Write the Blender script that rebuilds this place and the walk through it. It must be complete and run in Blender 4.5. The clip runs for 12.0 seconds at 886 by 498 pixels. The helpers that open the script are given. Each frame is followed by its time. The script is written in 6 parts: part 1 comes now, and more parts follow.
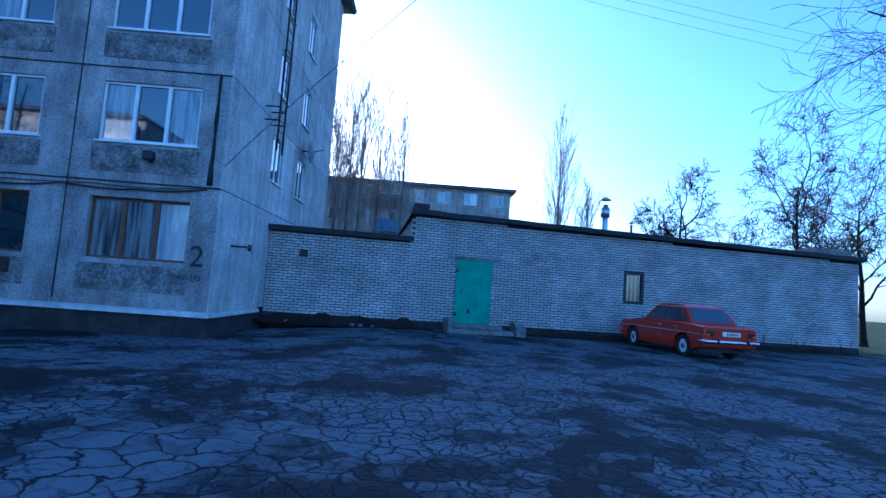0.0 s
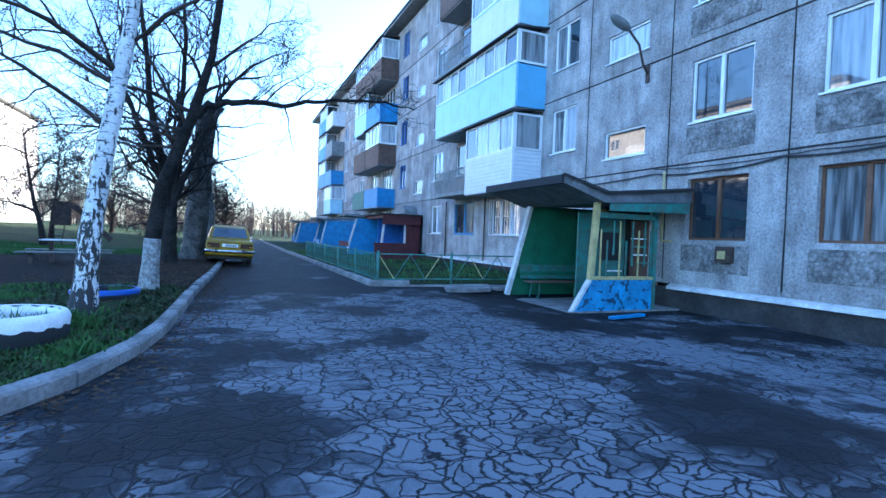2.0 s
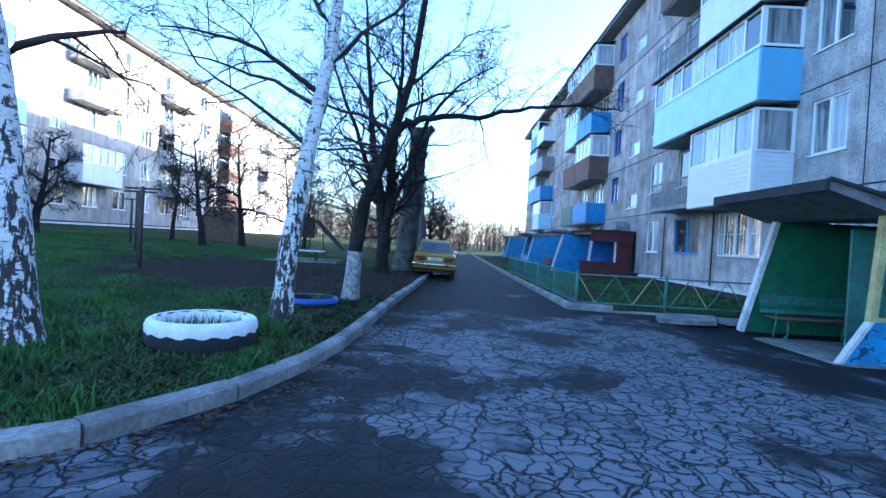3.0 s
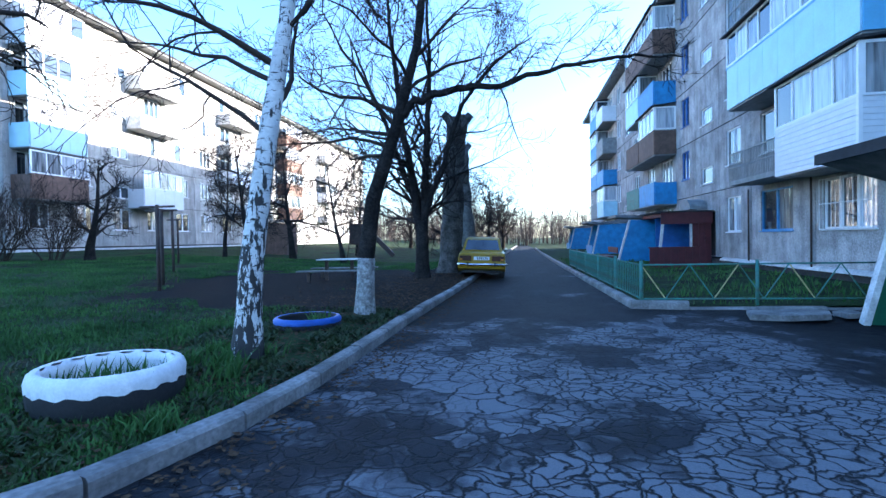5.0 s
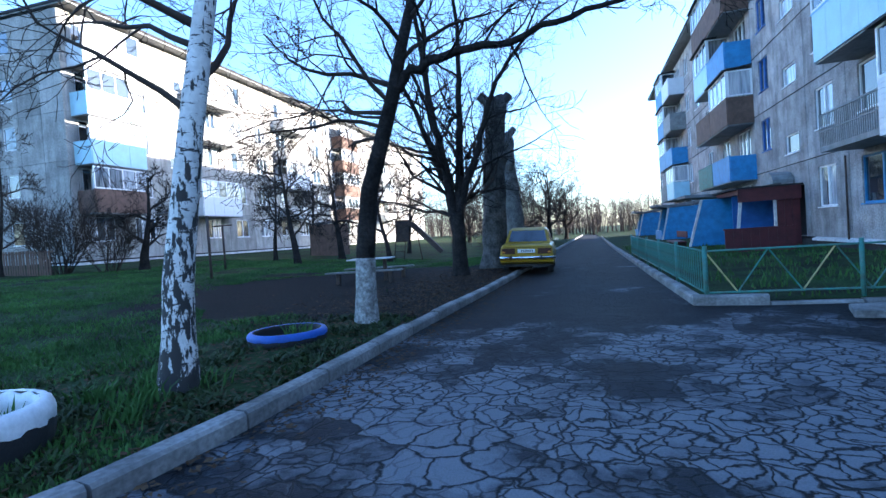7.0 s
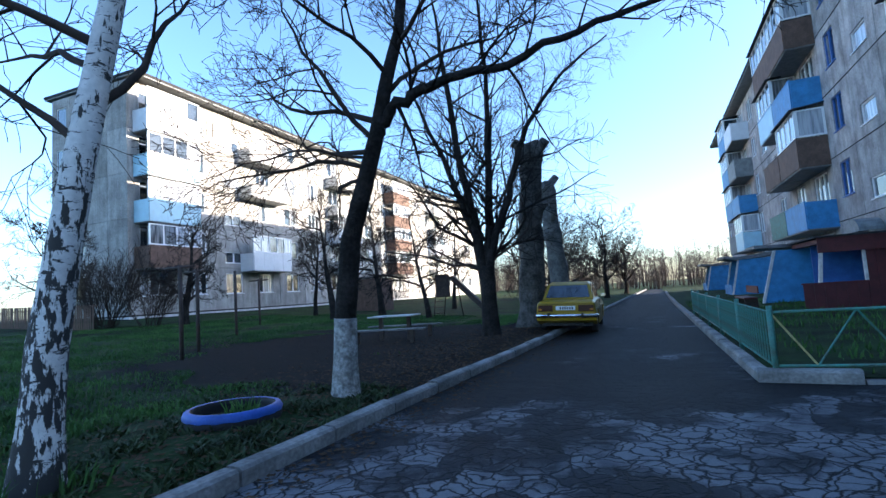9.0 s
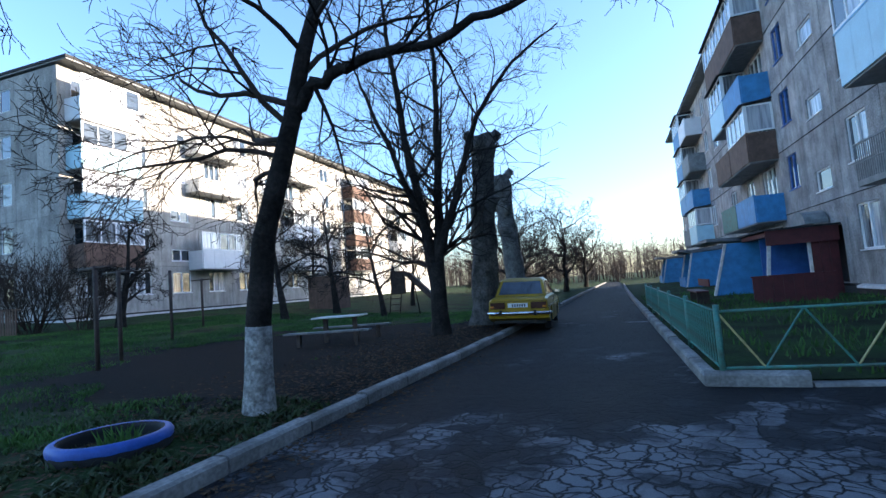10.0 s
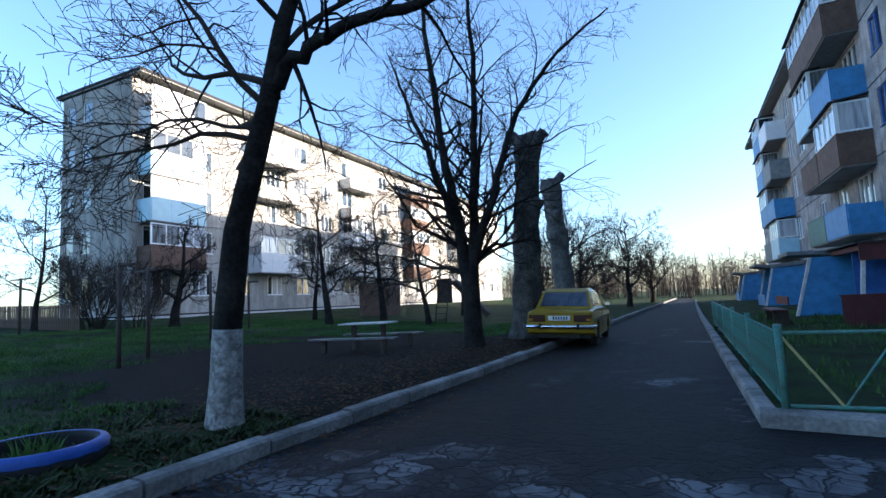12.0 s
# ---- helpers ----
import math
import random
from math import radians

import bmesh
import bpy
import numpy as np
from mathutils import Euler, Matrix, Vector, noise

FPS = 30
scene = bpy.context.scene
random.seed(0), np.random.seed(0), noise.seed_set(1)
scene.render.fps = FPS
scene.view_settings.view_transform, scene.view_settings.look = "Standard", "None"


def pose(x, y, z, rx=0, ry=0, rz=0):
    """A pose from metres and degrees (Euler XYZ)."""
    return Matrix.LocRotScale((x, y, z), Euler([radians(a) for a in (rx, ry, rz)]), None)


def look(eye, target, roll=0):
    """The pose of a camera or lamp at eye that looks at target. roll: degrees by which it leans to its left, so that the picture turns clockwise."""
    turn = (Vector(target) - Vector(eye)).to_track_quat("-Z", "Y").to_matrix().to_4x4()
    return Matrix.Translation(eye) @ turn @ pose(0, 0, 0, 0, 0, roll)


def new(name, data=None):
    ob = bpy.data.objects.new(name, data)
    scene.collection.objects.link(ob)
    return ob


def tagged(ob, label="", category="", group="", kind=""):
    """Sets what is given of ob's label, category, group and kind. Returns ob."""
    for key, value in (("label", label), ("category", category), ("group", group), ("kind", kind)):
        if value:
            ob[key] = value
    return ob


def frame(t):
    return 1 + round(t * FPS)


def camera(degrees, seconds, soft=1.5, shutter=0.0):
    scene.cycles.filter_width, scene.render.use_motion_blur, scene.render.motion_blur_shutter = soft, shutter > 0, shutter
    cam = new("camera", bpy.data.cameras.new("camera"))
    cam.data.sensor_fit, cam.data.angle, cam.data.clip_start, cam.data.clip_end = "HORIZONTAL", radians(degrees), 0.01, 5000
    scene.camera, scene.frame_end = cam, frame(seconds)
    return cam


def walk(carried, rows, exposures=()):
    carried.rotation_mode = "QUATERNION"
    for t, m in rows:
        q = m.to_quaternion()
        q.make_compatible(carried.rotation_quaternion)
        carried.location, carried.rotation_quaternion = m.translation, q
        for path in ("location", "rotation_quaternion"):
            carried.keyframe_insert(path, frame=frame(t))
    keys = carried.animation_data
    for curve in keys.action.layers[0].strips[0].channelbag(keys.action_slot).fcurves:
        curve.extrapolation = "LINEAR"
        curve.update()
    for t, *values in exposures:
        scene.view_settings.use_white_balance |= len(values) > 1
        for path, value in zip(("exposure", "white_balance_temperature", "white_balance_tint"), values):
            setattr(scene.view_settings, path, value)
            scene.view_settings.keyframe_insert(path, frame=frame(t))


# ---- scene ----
cam = camera(82.0, 12.0)
PATH = [
    (0.0, pose(-0.248, 3.396, 1.312, 94.62, -4.13, -91.89)),
    (0.5, pose(0.254, 3.549, 1.443, 93.64, -3.96, -82.05)),
    (1.0, pose(1.029, 4.151, 1.373, 91.14, -2.20, -59.93)),
    (1.5, pose(1.528, 4.763, 1.316, 88.80, -2.86, -45.60)),
    (2.0, pose(1.748, 5.390, 1.369, 88.54, -2.10, -22.99)),
    (2.5, pose(2.052, 5.836, 1.408, 88.60, -3.27, -8.56)),
    (3.0, pose(2.293, 6.233, 1.416, 89.18, -3.31, 0.49)),
    (3.5, pose(2.533, 6.666, 1.385, 88.96, -1.70, 5.60)),
    (5.5, pose(3.081, 8.352, 1.425, 88.87, 1.37, 7.83)),
    (6.0, pose(3.212, 8.720, 1.396, 88.53, 2.54, 6.89)),
    (6.5, pose(3.479, 9.073, 1.385, 87.72, 3.40, 13.10)),
    (7.0, pose(3.617, 9.457, 1.357, 88.60, 3.93, 15.53)),
    (7.5, pose(3.831, 9.837, 1.308, 91.79, 5.14, 19.90)),
    (9.5, pose(4.168, 11.220, 1.356, 95.21, 3.84, 22.25)),
    (10.0, pose(4.301, 11.587, 1.389, 94.27, 4.66, 18.34)),
    (10.5, pose(4.441, 11.922, 1.344, 94.34, 3.88, 20.45)),
    (11.0, pose(4.515, 12.225, 1.341, 93.16, 3.12, 20.20)),
    (11.5, pose(4.532, 12.476, 1.299, 95.49, 2.30, 20.91)),
    (12.0, pose(4.691, 12.672, 1.284, 95.90, 2.88, 25.47)),
]
walk(cam, PATH, exposures=[(0.0, 1.5, 4300, 14), (0.5, 1.75, 4350, 14), (1.0, 2.35, 4950, 14), (1.5, 2.85, 5350, 14), (2.0, 3.0, 5350, 14), (3.0, 2.87, 5400, 14), (5.5, 2.75, 5500, 14), (7.5, 2.5, 5700, 14), (9.5, 2.1, 6150, 14), (11.0, 2.05, 6250, 14), (12.0, 1.9, 6250, 14)])

# ---- light ----
SUN_ELEV, SUN_YAW = 11.8, -72.0      # yaw: the heading towards the sun, counter-clockwise from +y
world = bpy.data.worlds.new("world")
scene.world = world
world.use_nodes = True
wn = world.node_tree
sky = wn.nodes.new("ShaderNodeTexSky")
sky.sky_type = "NISHITA"
sky.sun_disc = False
sky.sun_elevation = radians(SUN_ELEV)
sky.sun_rotation = radians(-SUN_YAW)
sky.air_density, sky.dust_density, sky.ozone_density = 1.0, 1.4, 3.5
bg = wn.nodes["Background"]
bg.inputs["Strength"].default_value = 0.15
wn.links.new(sky.outputs["Color"], bg.inputs["Color"])
sun_data = bpy.data.lights.new("sun", "SUN")
sun_data.energy, sun_data.angle, sun_data.color = 4.5, radians(0.5), (1.0, 0.86, 0.66)
sun = new("sun", sun_data)
sx, sy = -math.sin(radians(SUN_YAW)), math.cos(radians(SUN_YAW))
sun.matrix_world = look((60 * sx, 60 * sy, 60 * math.tan(radians(SUN_ELEV))), (0, 0, 0))

# ---- materials ----
def mat(name, colour, rough=0.8, metal=0.0, var=0.25, scale=3.0, fine=40.0, bump=0.3, tint=None, spec=0.5, alpha_glass=False, rand=0.0, depth=0.01):
    """Two-scale noise variation of a base colour, fine relief, optional second tint for stains."""
    m = bpy.data.materials.new(name)
    m.use_nodes = True
    nt = m.node_tree
    b = nt.nodes["Principled BSDF"]
    L = nt.links.new
    tc = nt.nodes.new("ShaderNodeTexCoord")
    n1 = nt.nodes.new("ShaderNodeTexNoise")
    n1.inputs["Scale"].default_value, n1.inputs["Detail"].default_value, n1.inputs["Roughness"].default_value = scale, 6, 0.6
    n2 = nt.nodes.new("ShaderNodeTexNoise")
    n2.inputs["Scale"].default_value, n2.inputs["Detail"].default_value = fine, 4
    L(tc.outputs["Object"], n1.inputs["Vector"])
    L(tc.outputs["Object"], n2.inputs["Vector"])
    r1 = nt.nodes.new("ShaderNodeValToRGB")
    c = Vector(colour)
    t = Vector(tint) if tint else c * (1 - var)
    r1.color_ramp.elements[0].position, r1.color_ramp.elements[1].position = 0.36, 0.66
    r1.color_ramp.elements[0].color = (*t, 1)
    r1.color_ramp.elements[1].color = (*(c * (1 + var * 0.3)), 1)
    L(n1.outputs["Fac"], r1.inputs["Fac"])
    mul = nt.nodes.new("ShaderNodeMix")
    mul.data_type, mul.blend_type = "RGBA", "MULTIPLY"
    mul.inputs["Factor"].default_value = 1.0
    r2 = nt.nodes.new("ShaderNodeMapRange")
    r2.inputs["From Min"].default_value, r2.inputs["From Max"].default_value = 0.3, 0.7
    r2.inputs["To Min"].default_value, r2.inputs["To Max"].default_value = 1 - var * 0.7, 1 + var * 0.3
    L(n2.outputs["Fac"], r2.inputs["Value"])
    L(r1.outputs["Color"], mul.inputs["A"])
    L(r2.outputs["Result"], mul.inputs["B"])
    out = mul.outputs["Result"]
    if rand:
        oi = nt.nodes.new("ShaderNodeObjectInfo")
        hs = nt.nodes.new("ShaderNodeMapRange")
        hs.inputs["To Min"].default_value, hs.inputs["To Max"].default_value = 1 - rand, 1 + rand * 0.4
        L(oi.outputs["Random"], hs.inputs["Value"])
        m2 = nt.nodes.new("ShaderNodeMix")
        m2.data_type, m2.blend_type = "RGBA", "MULTIPLY"
        m2.inputs["Factor"].default_value = 1.0
        L(out, m2.inputs["A"])
        L(hs.outputs["Result"], m2.inputs["B"])
        out = m2.outputs["Result"]
    L(out, b.inputs["Base Color"])
    b.inputs["Roughness"].default_value, b.inputs["Metallic"].default_value = rough, metal
    b.inputs["Specular IOR Level"].default_value = spec
    if bump:
        bp = nt.nodes.new("ShaderNodeBump")
        bp.inputs["Strength"].default_value, bp.inputs["Distance"].default_value = bump, depth
        L(n2.outputs["Fac"], bp.inputs["Height"])
        L(bp.outputs["Normal"], b.inputs["Normal"])
    return m


def glass_mat(name, colour=(0.02, 0.03, 0.04), rough=0.03):
    m = bpy.data.materials.new(name)
    m.use_nodes = True
    b = m.node_tree.nodes["Principled BSDF"]
    b.inputs["Base Color"].default_value = (*colour, 1)
    b.inputs["Roughness"].default_value = rough
    b.inputs["IOR"].default_value = 1.9
    b.inputs["Coat Weight"].default_value = 0.5
    return m


def node(nt, kind, **kw):
    n = nt.nodes.new(kind)
    for k, v in kw.items():
        n.inputs[k.replace("_", " ")].default_value = v
    return n


def asphalt_mat():
    m = bpy.data.materials.new("cracked_asphalt")
    m.use_nodes = True
    nt, b = m.node_tree, m.node_tree.nodes["Principled BSDF"]
    L = nt.links.new
    tc = nt.nodes.new("ShaderNodeTexCoord")
    warp = node(nt, "ShaderNodeTexNoise", Scale=3.2, Detail=5)
    L(tc.outputs["Object"], warp.inputs["Vector"])
    add = nt.nodes.new("ShaderNodeMix")
    add.data_type, add.blend_type = "RGBA", "LINEAR_LIGHT"
    add.inputs["Factor"].default_value = 0.2
    L(tc.outputs["Object"], add.inputs["A"])
    L(warp.outputs["Color"], add.inputs["B"])

    def cracks(scale, width, gate_scale, lo, hi):
        v = node(nt, "ShaderNodeTexVoronoi", Scale=scale)
        v.feature = "DISTANCE_TO_EDGE"
        v.voronoi_dimensions = "2D"
        L(add.outputs["Result"], v.inputs["Vector"])
        r = nt.nodes.new("ShaderNodeMapRange")
        r.inputs["From Min"].default_value, r.inputs["From Max"].default_value = width * 0.25, width
        r.inputs["To Min"].default_value, r.inputs["To Max"].default_value = 1, 0
        L(v.outputs["Distance"], r.inputs["Value"])
        g = node(nt, "ShaderNodeTexNoise", Scale=gate_scale, Detail=3)
        L(tc.outputs["Object"], g.inputs["Vector"])
        gr = nt.nodes.new("ShaderNodeMapRange")
        gr.inputs["From Min"].default_value, gr.inputs["From Max"].default_value = lo, hi
        L(g.outputs["Fac"], gr.inputs["Value"])
        mu = nt.nodes.new("ShaderNodeMath")
        mu.operation = "MULTIPLY"
        L(r.outputs["Result"], mu.inputs[0])
        L(gr.outputs["Result"], mu.inputs[1])
        return mu.outputs["Value"]

    c1 = cracks(3.0, 0.055, 0.16, 0.28, 0.40)
    c2 = cracks(6.5, 0.085, 0.3, 0.34, 0.44)
    mx = nt.nodes.new("ShaderNodeMath")
    mx.operation = "MAXIMUM"
    L(c1, mx.inputs[0])
    L(c2, mx.inputs[1])
    # plates of the old pale surface between spreads of dark dirt
    blot = node(nt, "ShaderNodeTexNoise", Scale=0.42, Detail=9, Roughness=0.66)
    L(add.outputs["Result"], blot.inputs["Vector"])
    cell = node(nt, "ShaderNodeTexVoronoi", Scale=3.0)
    cell.voronoi_dimensions = "2D"
    L(add.outputs["Result"], cell.inputs["Vector"])
    sep = nt.nodes.new("ShaderNodeSeparateColor")
    L(cell.outputs["Color"], sep.inputs["Color"])
    jit = nt.nodes.new("ShaderNodeMath")
    jit.operation = "MULTIPLY_ADD"
    jit.inputs[1].default_value = 0.10
    L(sep.outputs["Red"], jit.inputs[0])
    L(blot.outputs["Fac"], jit.inputs[2])
    br = nt.nodes.new("ShaderNodeValToRGB")
    e = br.color_ramp.elements
    # the slight blue in these three tones is skylight put into the colour
    e[0].position, e[0].color = 0.52, (0.024, 0.026, 0.031, 1)
    e[1].position, e[1].color = 0.605, (0.145, 0.152, 0.168, 1)
    mid = br.color_ramp.elements.new(0.43)
    mid.color = (0.0095, 0.010, 0.012, 1)
    # newer dark asphalt covers the lane and the strips along kerb and flats; the old plates lie bare between
    sxyz = nt.nodes.new("ShaderNodeSeparateXYZ")
    L(add.outputs["Result"], sxyz.inputs["Vector"])

    def band(axis, x0, x1, y0, y1):
        r = nt.nodes.new("ShaderNodeMapRange")
        r.interpolation_type = "SMOOTHSTEP"
        for key, val in (("From Min", x0), ("From Max", x1), ("To Min", y0), ("To Max", y1)):
            r.inputs[key].default_value = val
        L(sxyz.outputs[axis], r.inputs["Value"])
        return r.outputs["Result"]

    def math_node(op, p, q):
        m2 = nt.nodes.new("ShaderNodeMath")
        m2.operation = op
        for k, val in enumerate((p, q)):
            if isinstance(val, float):
                m2.inputs[k].default_value = val
            else:
                L(val, m2.inputs[k])
        return m2.outputs["Value"]

    by_kerb = math_node("MULTIPLY", band("X", 1.6, 3.0, -0.035, 0.025), band("Y", 6.5, 9.5, 0.0, 1.0))
    by_flats = math_node("MULTIPLY", band("X", 5.6, 7.2, 0.0, -0.12), band("Y", 9.0, 13.5, 0.0, 1.0))
    on_lane = band("Y", 15.5, 18.0, 0.02, -0.15)
    shift = math_node("ADD", math_node("ADD", by_kerb, by_flats), on_lane)
    L(math_node("ADD", jit.outputs["Value"], shift), br.inputs["Fac"])
    grain = node(nt, "ShaderNodeTexNoise", Scale=90, Detail=3)
    L(tc.outputs["Object"], grain.inputs["Vector"])
    gm = nt.nodes.new("ShaderNodeMapRange")
    gm.inputs["To Min"].default_value, gm.inputs["To Max"].default_value = 0.6, 1.4
    L(grain.outputs["Fac"], gm.inputs["Value"])
    mu = nt.nodes.new("ShaderNodeMix")
    mu.data_type, mu.blend_type = "RGBA", "MULTIPLY"
    mu.inputs["Factor"].default_value = 1
    L(br.outputs["Color"], mu.inputs["A"])
    L(gm.outputs["Result"], mu.inputs["B"])
    mc = nt.nodes.new("ShaderNodeMix")
    mc.data_type = "RGBA"
    mc.inputs["B"].default_value = (0.012, 0.012, 0.013, 1)
    L(mx.outputs["Value"], mc.inputs["Factor"])
    L(mu.outputs["Result"], mc.inputs["A"])
    L(mc.outputs["Result"], b.inputs["Base Color"])
    rr = nt.nodes.new("ShaderNodeMapRange")
    rr.inputs["To Min"].default_value, rr.inputs["To Max"].default_value = 0.62, 0.9
    L(blot.outputs["Fac"], rr.inputs["Value"])
    L(rr.outputs["Result"], b.inputs["Roughness"])
    b.inputs["Specular IOR Level"].default_value = 0.16
    hs = nt.nodes.new("ShaderNodeMath")
    hs.operation = "MULTIPLY_ADD"
    hs.inputs[1].default_value = -1.0
    L(mx.outputs["Value"], hs.inputs[0])
    gs = nt.nodes.new("ShaderNodeMath")
    gs.operation = "MULTIPLY"
    gs.inputs[1].default_value = 0.35
    L(grain.outputs["Fac"], gs.inputs[0])
    L(gs.outputs["Value"], hs.inputs[2])
    bp = node(nt, "ShaderNodeBump", Strength=0.7, Distance=0.02)
    L(hs.outputs["Value"], bp.inputs["Height"])
    L(bp.outputs["Normal"], b.inputs["Normal"])
    return m


def soil_mat():
    """Lawn soil: dark earth with patches of green, worn bare under the yard trees."""
    m = mat("lawn_soil", (0.026, 0.056, 0.016), 0.95, var=0.5, scale=0.7, fine=14, bump=0.9, tint=(0.015, 0.018, 0.010), spec=0.1, depth=0.04)
    nt = m.node_tree
    b = nt.nodes["Principled BSDF"]
    L = nt.links.new
    tc = nt.nodes.new("ShaderNodeTexCoord")
    nz = node(nt, "ShaderNodeTexNoise", Scale=0.6, Detail=6)
    L(tc.outputs["Object"], nz.inputs["Vector"])
    mp = nt.nodes.new("ShaderNodeMapping")
    mp.vector_type = "TEXTURE"
    mp.inputs["Location"].default_value = (-2.0, 22.6, 0.2)
    mp.inputs["Scale"].default_value = (4.8, 5.8, 30.0)
    L(tc.outputs["Object"], mp.inputs["Vector"])
    ln = nt.nodes.new("ShaderNodeVectorMath")
    ln.operation = "LENGTH"
    L(mp.outputs["Vector"], ln.inputs[0])
    ad = nt.nodes.new("ShaderNodeMath")
    ad.operation = "MULTIPLY_ADD"
    ad.inputs[1].default_value = 1.1
    L(nz.outputs["Fac"], ad.inputs[0])
    L(ln.outputs["Value"], ad.inputs[2])
    r = nt.nodes.new("ShaderNodeMapRange")
    r.inputs["From Min"].default_value, r.inputs["From Max"].default_value = 1.58, 1.82
    r.inputs["To Min"].default_value, r.inputs["To Max"].default_value = 1, 0
    L(ad.outputs["Value"], r.inputs["Value"])
    mx = nt.nodes.new("ShaderNodeMix")
    mx.data_type = "RGBA"
    mx.inputs["B"].default_value = (0.009, 0.0074, 0.0072, 1)
    L(b.inputs["Base Color"].links[0].from_socket, mx.inputs["A"])
    L(r.outputs["Result"], mx.inputs["Factor"])
    L(mx.outputs["Result"], b.inputs["Base Color"])
    return m


def pitted(m, scale, lo, hi, dark, sq=1.0):
    """Dark pits between pebbles, cut into a material's base colour."""
    nt = m.node_tree
    b = nt.nodes["Principled BSDF"]
    L = nt.links.new
    tc = nt.nodes.new("ShaderNodeTexCoord")
    mp = nt.nodes.new("ShaderNodeMapping")
    mp.inputs["Scale"].default_value = (scale, scale, scale * sq)
    L(tc.outputs["Object"], mp.inputs["Vector"])
    v = node(nt, "ShaderNodeTexVoronoi", Scale=1.0)
    L(mp.outputs["Vector"], v.inputs["Vector"])
    gate = node(nt, "ShaderNodeTexNoise", Scale=1.3, Detail=4)
    L(tc.outputs["Object"], gate.inputs["Vector"])
    g = nt.nodes.new("ShaderNodeMath")
    g.operation = "MULTIPLY_ADD"
    g.inputs[1].default_value = 0.7
    L(gate.outputs["Fac"], g.inputs[0])
    L(v.outputs["Distance"], g.inputs[2])
    r = nt.nodes.new("ShaderNodeMapRange")
    for key, val in (("From Min", lo), ("From Max", hi), ("To Min", 1.0), ("To Max", dark)):
        r.inputs[key].default_value = val
    L(g.outputs["Value"], r.inputs["Value"])
    mu = nt.nodes.new("ShaderNodeMix")
    mu.data_type, mu.blend_type = "RGBA", "MULTIPLY"
    mu.inputs["Factor"].default_value = 1
    L(b.inputs["Base Color"].links[0].from_socket, mu.inputs["A"])
    L(r.outputs["Result"], mu.inputs["B"])
    L(mu.outputs["Result"], b.inputs["Base Color"])
    return m


def panel_mat(name, c, t):
    """Weathered concrete facing with pebbled relief and rain streaks."""
    m = mat(name, c, 0.93, var=0.42, scale=1.1, fine=19, bump=1.0, tint=t, spec=0.2, depth=0.035, rand=0.2)
    nt = m.node_tree
    b = nt.nodes["Principled BSDF"]
    L = nt.links.new
    tc = nt.nodes.new("ShaderNodeTexCoord")
    mp = nt.nodes.new("ShaderNodeMapping")
    mp.inputs["Scale"].default_value = (3.2, 3.2, 0.45)
    L(tc.outputs["Object"], mp.inputs["Vector"])
    st = node(nt, "ShaderNodeTexNoise", Scale=1.0, Detail=5)
    L(mp.outputs["Vector"], st.inputs["Vector"])
    rp = nt.nodes.new("ShaderNodeMapRange")
    rp.inputs["From Min"].default_value, rp.inputs["From Max"].default_value = 0.42, 0.66
    rp.inputs["To Min"].default_value, rp.inputs["To Max"].default_value = 1.06, 0.78
    L(st.outputs["Fac"], rp.inputs["Value"])
    mu = nt.nodes.new("ShaderNodeMix")
    mu.data_type, mu.blend_type = "RGBA", "MULTIPLY"
    mu.inputs["Factor"].default_value = 1
    old = b.inputs["Base Color"].links[0].from_socket
    L(old, mu.inputs["A"])
    L(rp.outputs["Result"], mu.inputs["B"])
    L(mu.outputs["Result"], b.inputs["Base Color"])
    return m


ASPHALT = asphalt_mat()
SOIL = soil_mat()
PANEL = pitted(panel_mat("concrete_panel", (0.48, 0.46, 0.445), (0.30, 0.285, 0.275)), 17, 0.95, 1.15, 0.82)
PANEL_END = panel_mat("concrete_end", (0.60, 0.58, 0.555), (0.46, 0.445, 0.425))
PANEL_FAR = panel_mat("concrete_pale", (0.46, 0.44, 0.41), (0.36, 0.345, 0.32))
TAR = mat("tar_joint", (0.02, 0.02, 0.021), 0.8, var=0.3, bump=0.4)
PLINTH = mat("dark_plinth", (0.045, 0.042, 0.04), 0.9, var=0.5, scale=1.5, fine=20, bump=0.6)
LEDGE = mat("whitewashed_ledge", (0.68, 0.67, 0.65), 0.85, var=0.3, scale=4, fine=30, bump=0.4)
WHITE = mat("white_plastic", (0.80, 0.80, 0.80), 0.35, var=0.06, bump=0.05)
WOOD = mat("stained_wood", (0.15, 0.065, 0.03), 0.5, var=0.35, scale=6, fine=60)
GLASS = glass_mat("window_glass")
def curtain_sky_glass(name, colour, dark):
    """Panes with net curtains close behind them, in upright folds; the pale base also paints in reflected sky."""
    m = glass_mat(name)
    nt = m.node_tree
    b = nt.nodes["Principled BSDF"]
    L = nt.links.new
    tc = nt.nodes.new("ShaderNodeTexCoord")
    mp = nt.nodes.new("ShaderNodeMapping")
    mp.inputs["Scale"].default_value = (9, 9, 0.7)
    L(tc.outputs["Object"], mp.inputs["Vector"])
    n = node(nt, "ShaderNodeTexNoise", Scale=1.0, Detail=4)
    L(mp.outputs["Vector"], n.inputs["Vector"])
    r = nt.nodes.new("ShaderNodeValToRGB")
    r.color_ramp.elements[0].position, r.color_ramp.elements[1].position = 0.35, 0.62
    r.color_ramp.elements[0].color, r.color_ramp.elements[1].color = (*dark, 1), (*colour, 1)
    L(n.outputs["Fac"], r.inputs["Fac"])
    L(r.outputs["Color"], b.inputs["Base Color"])
    return m


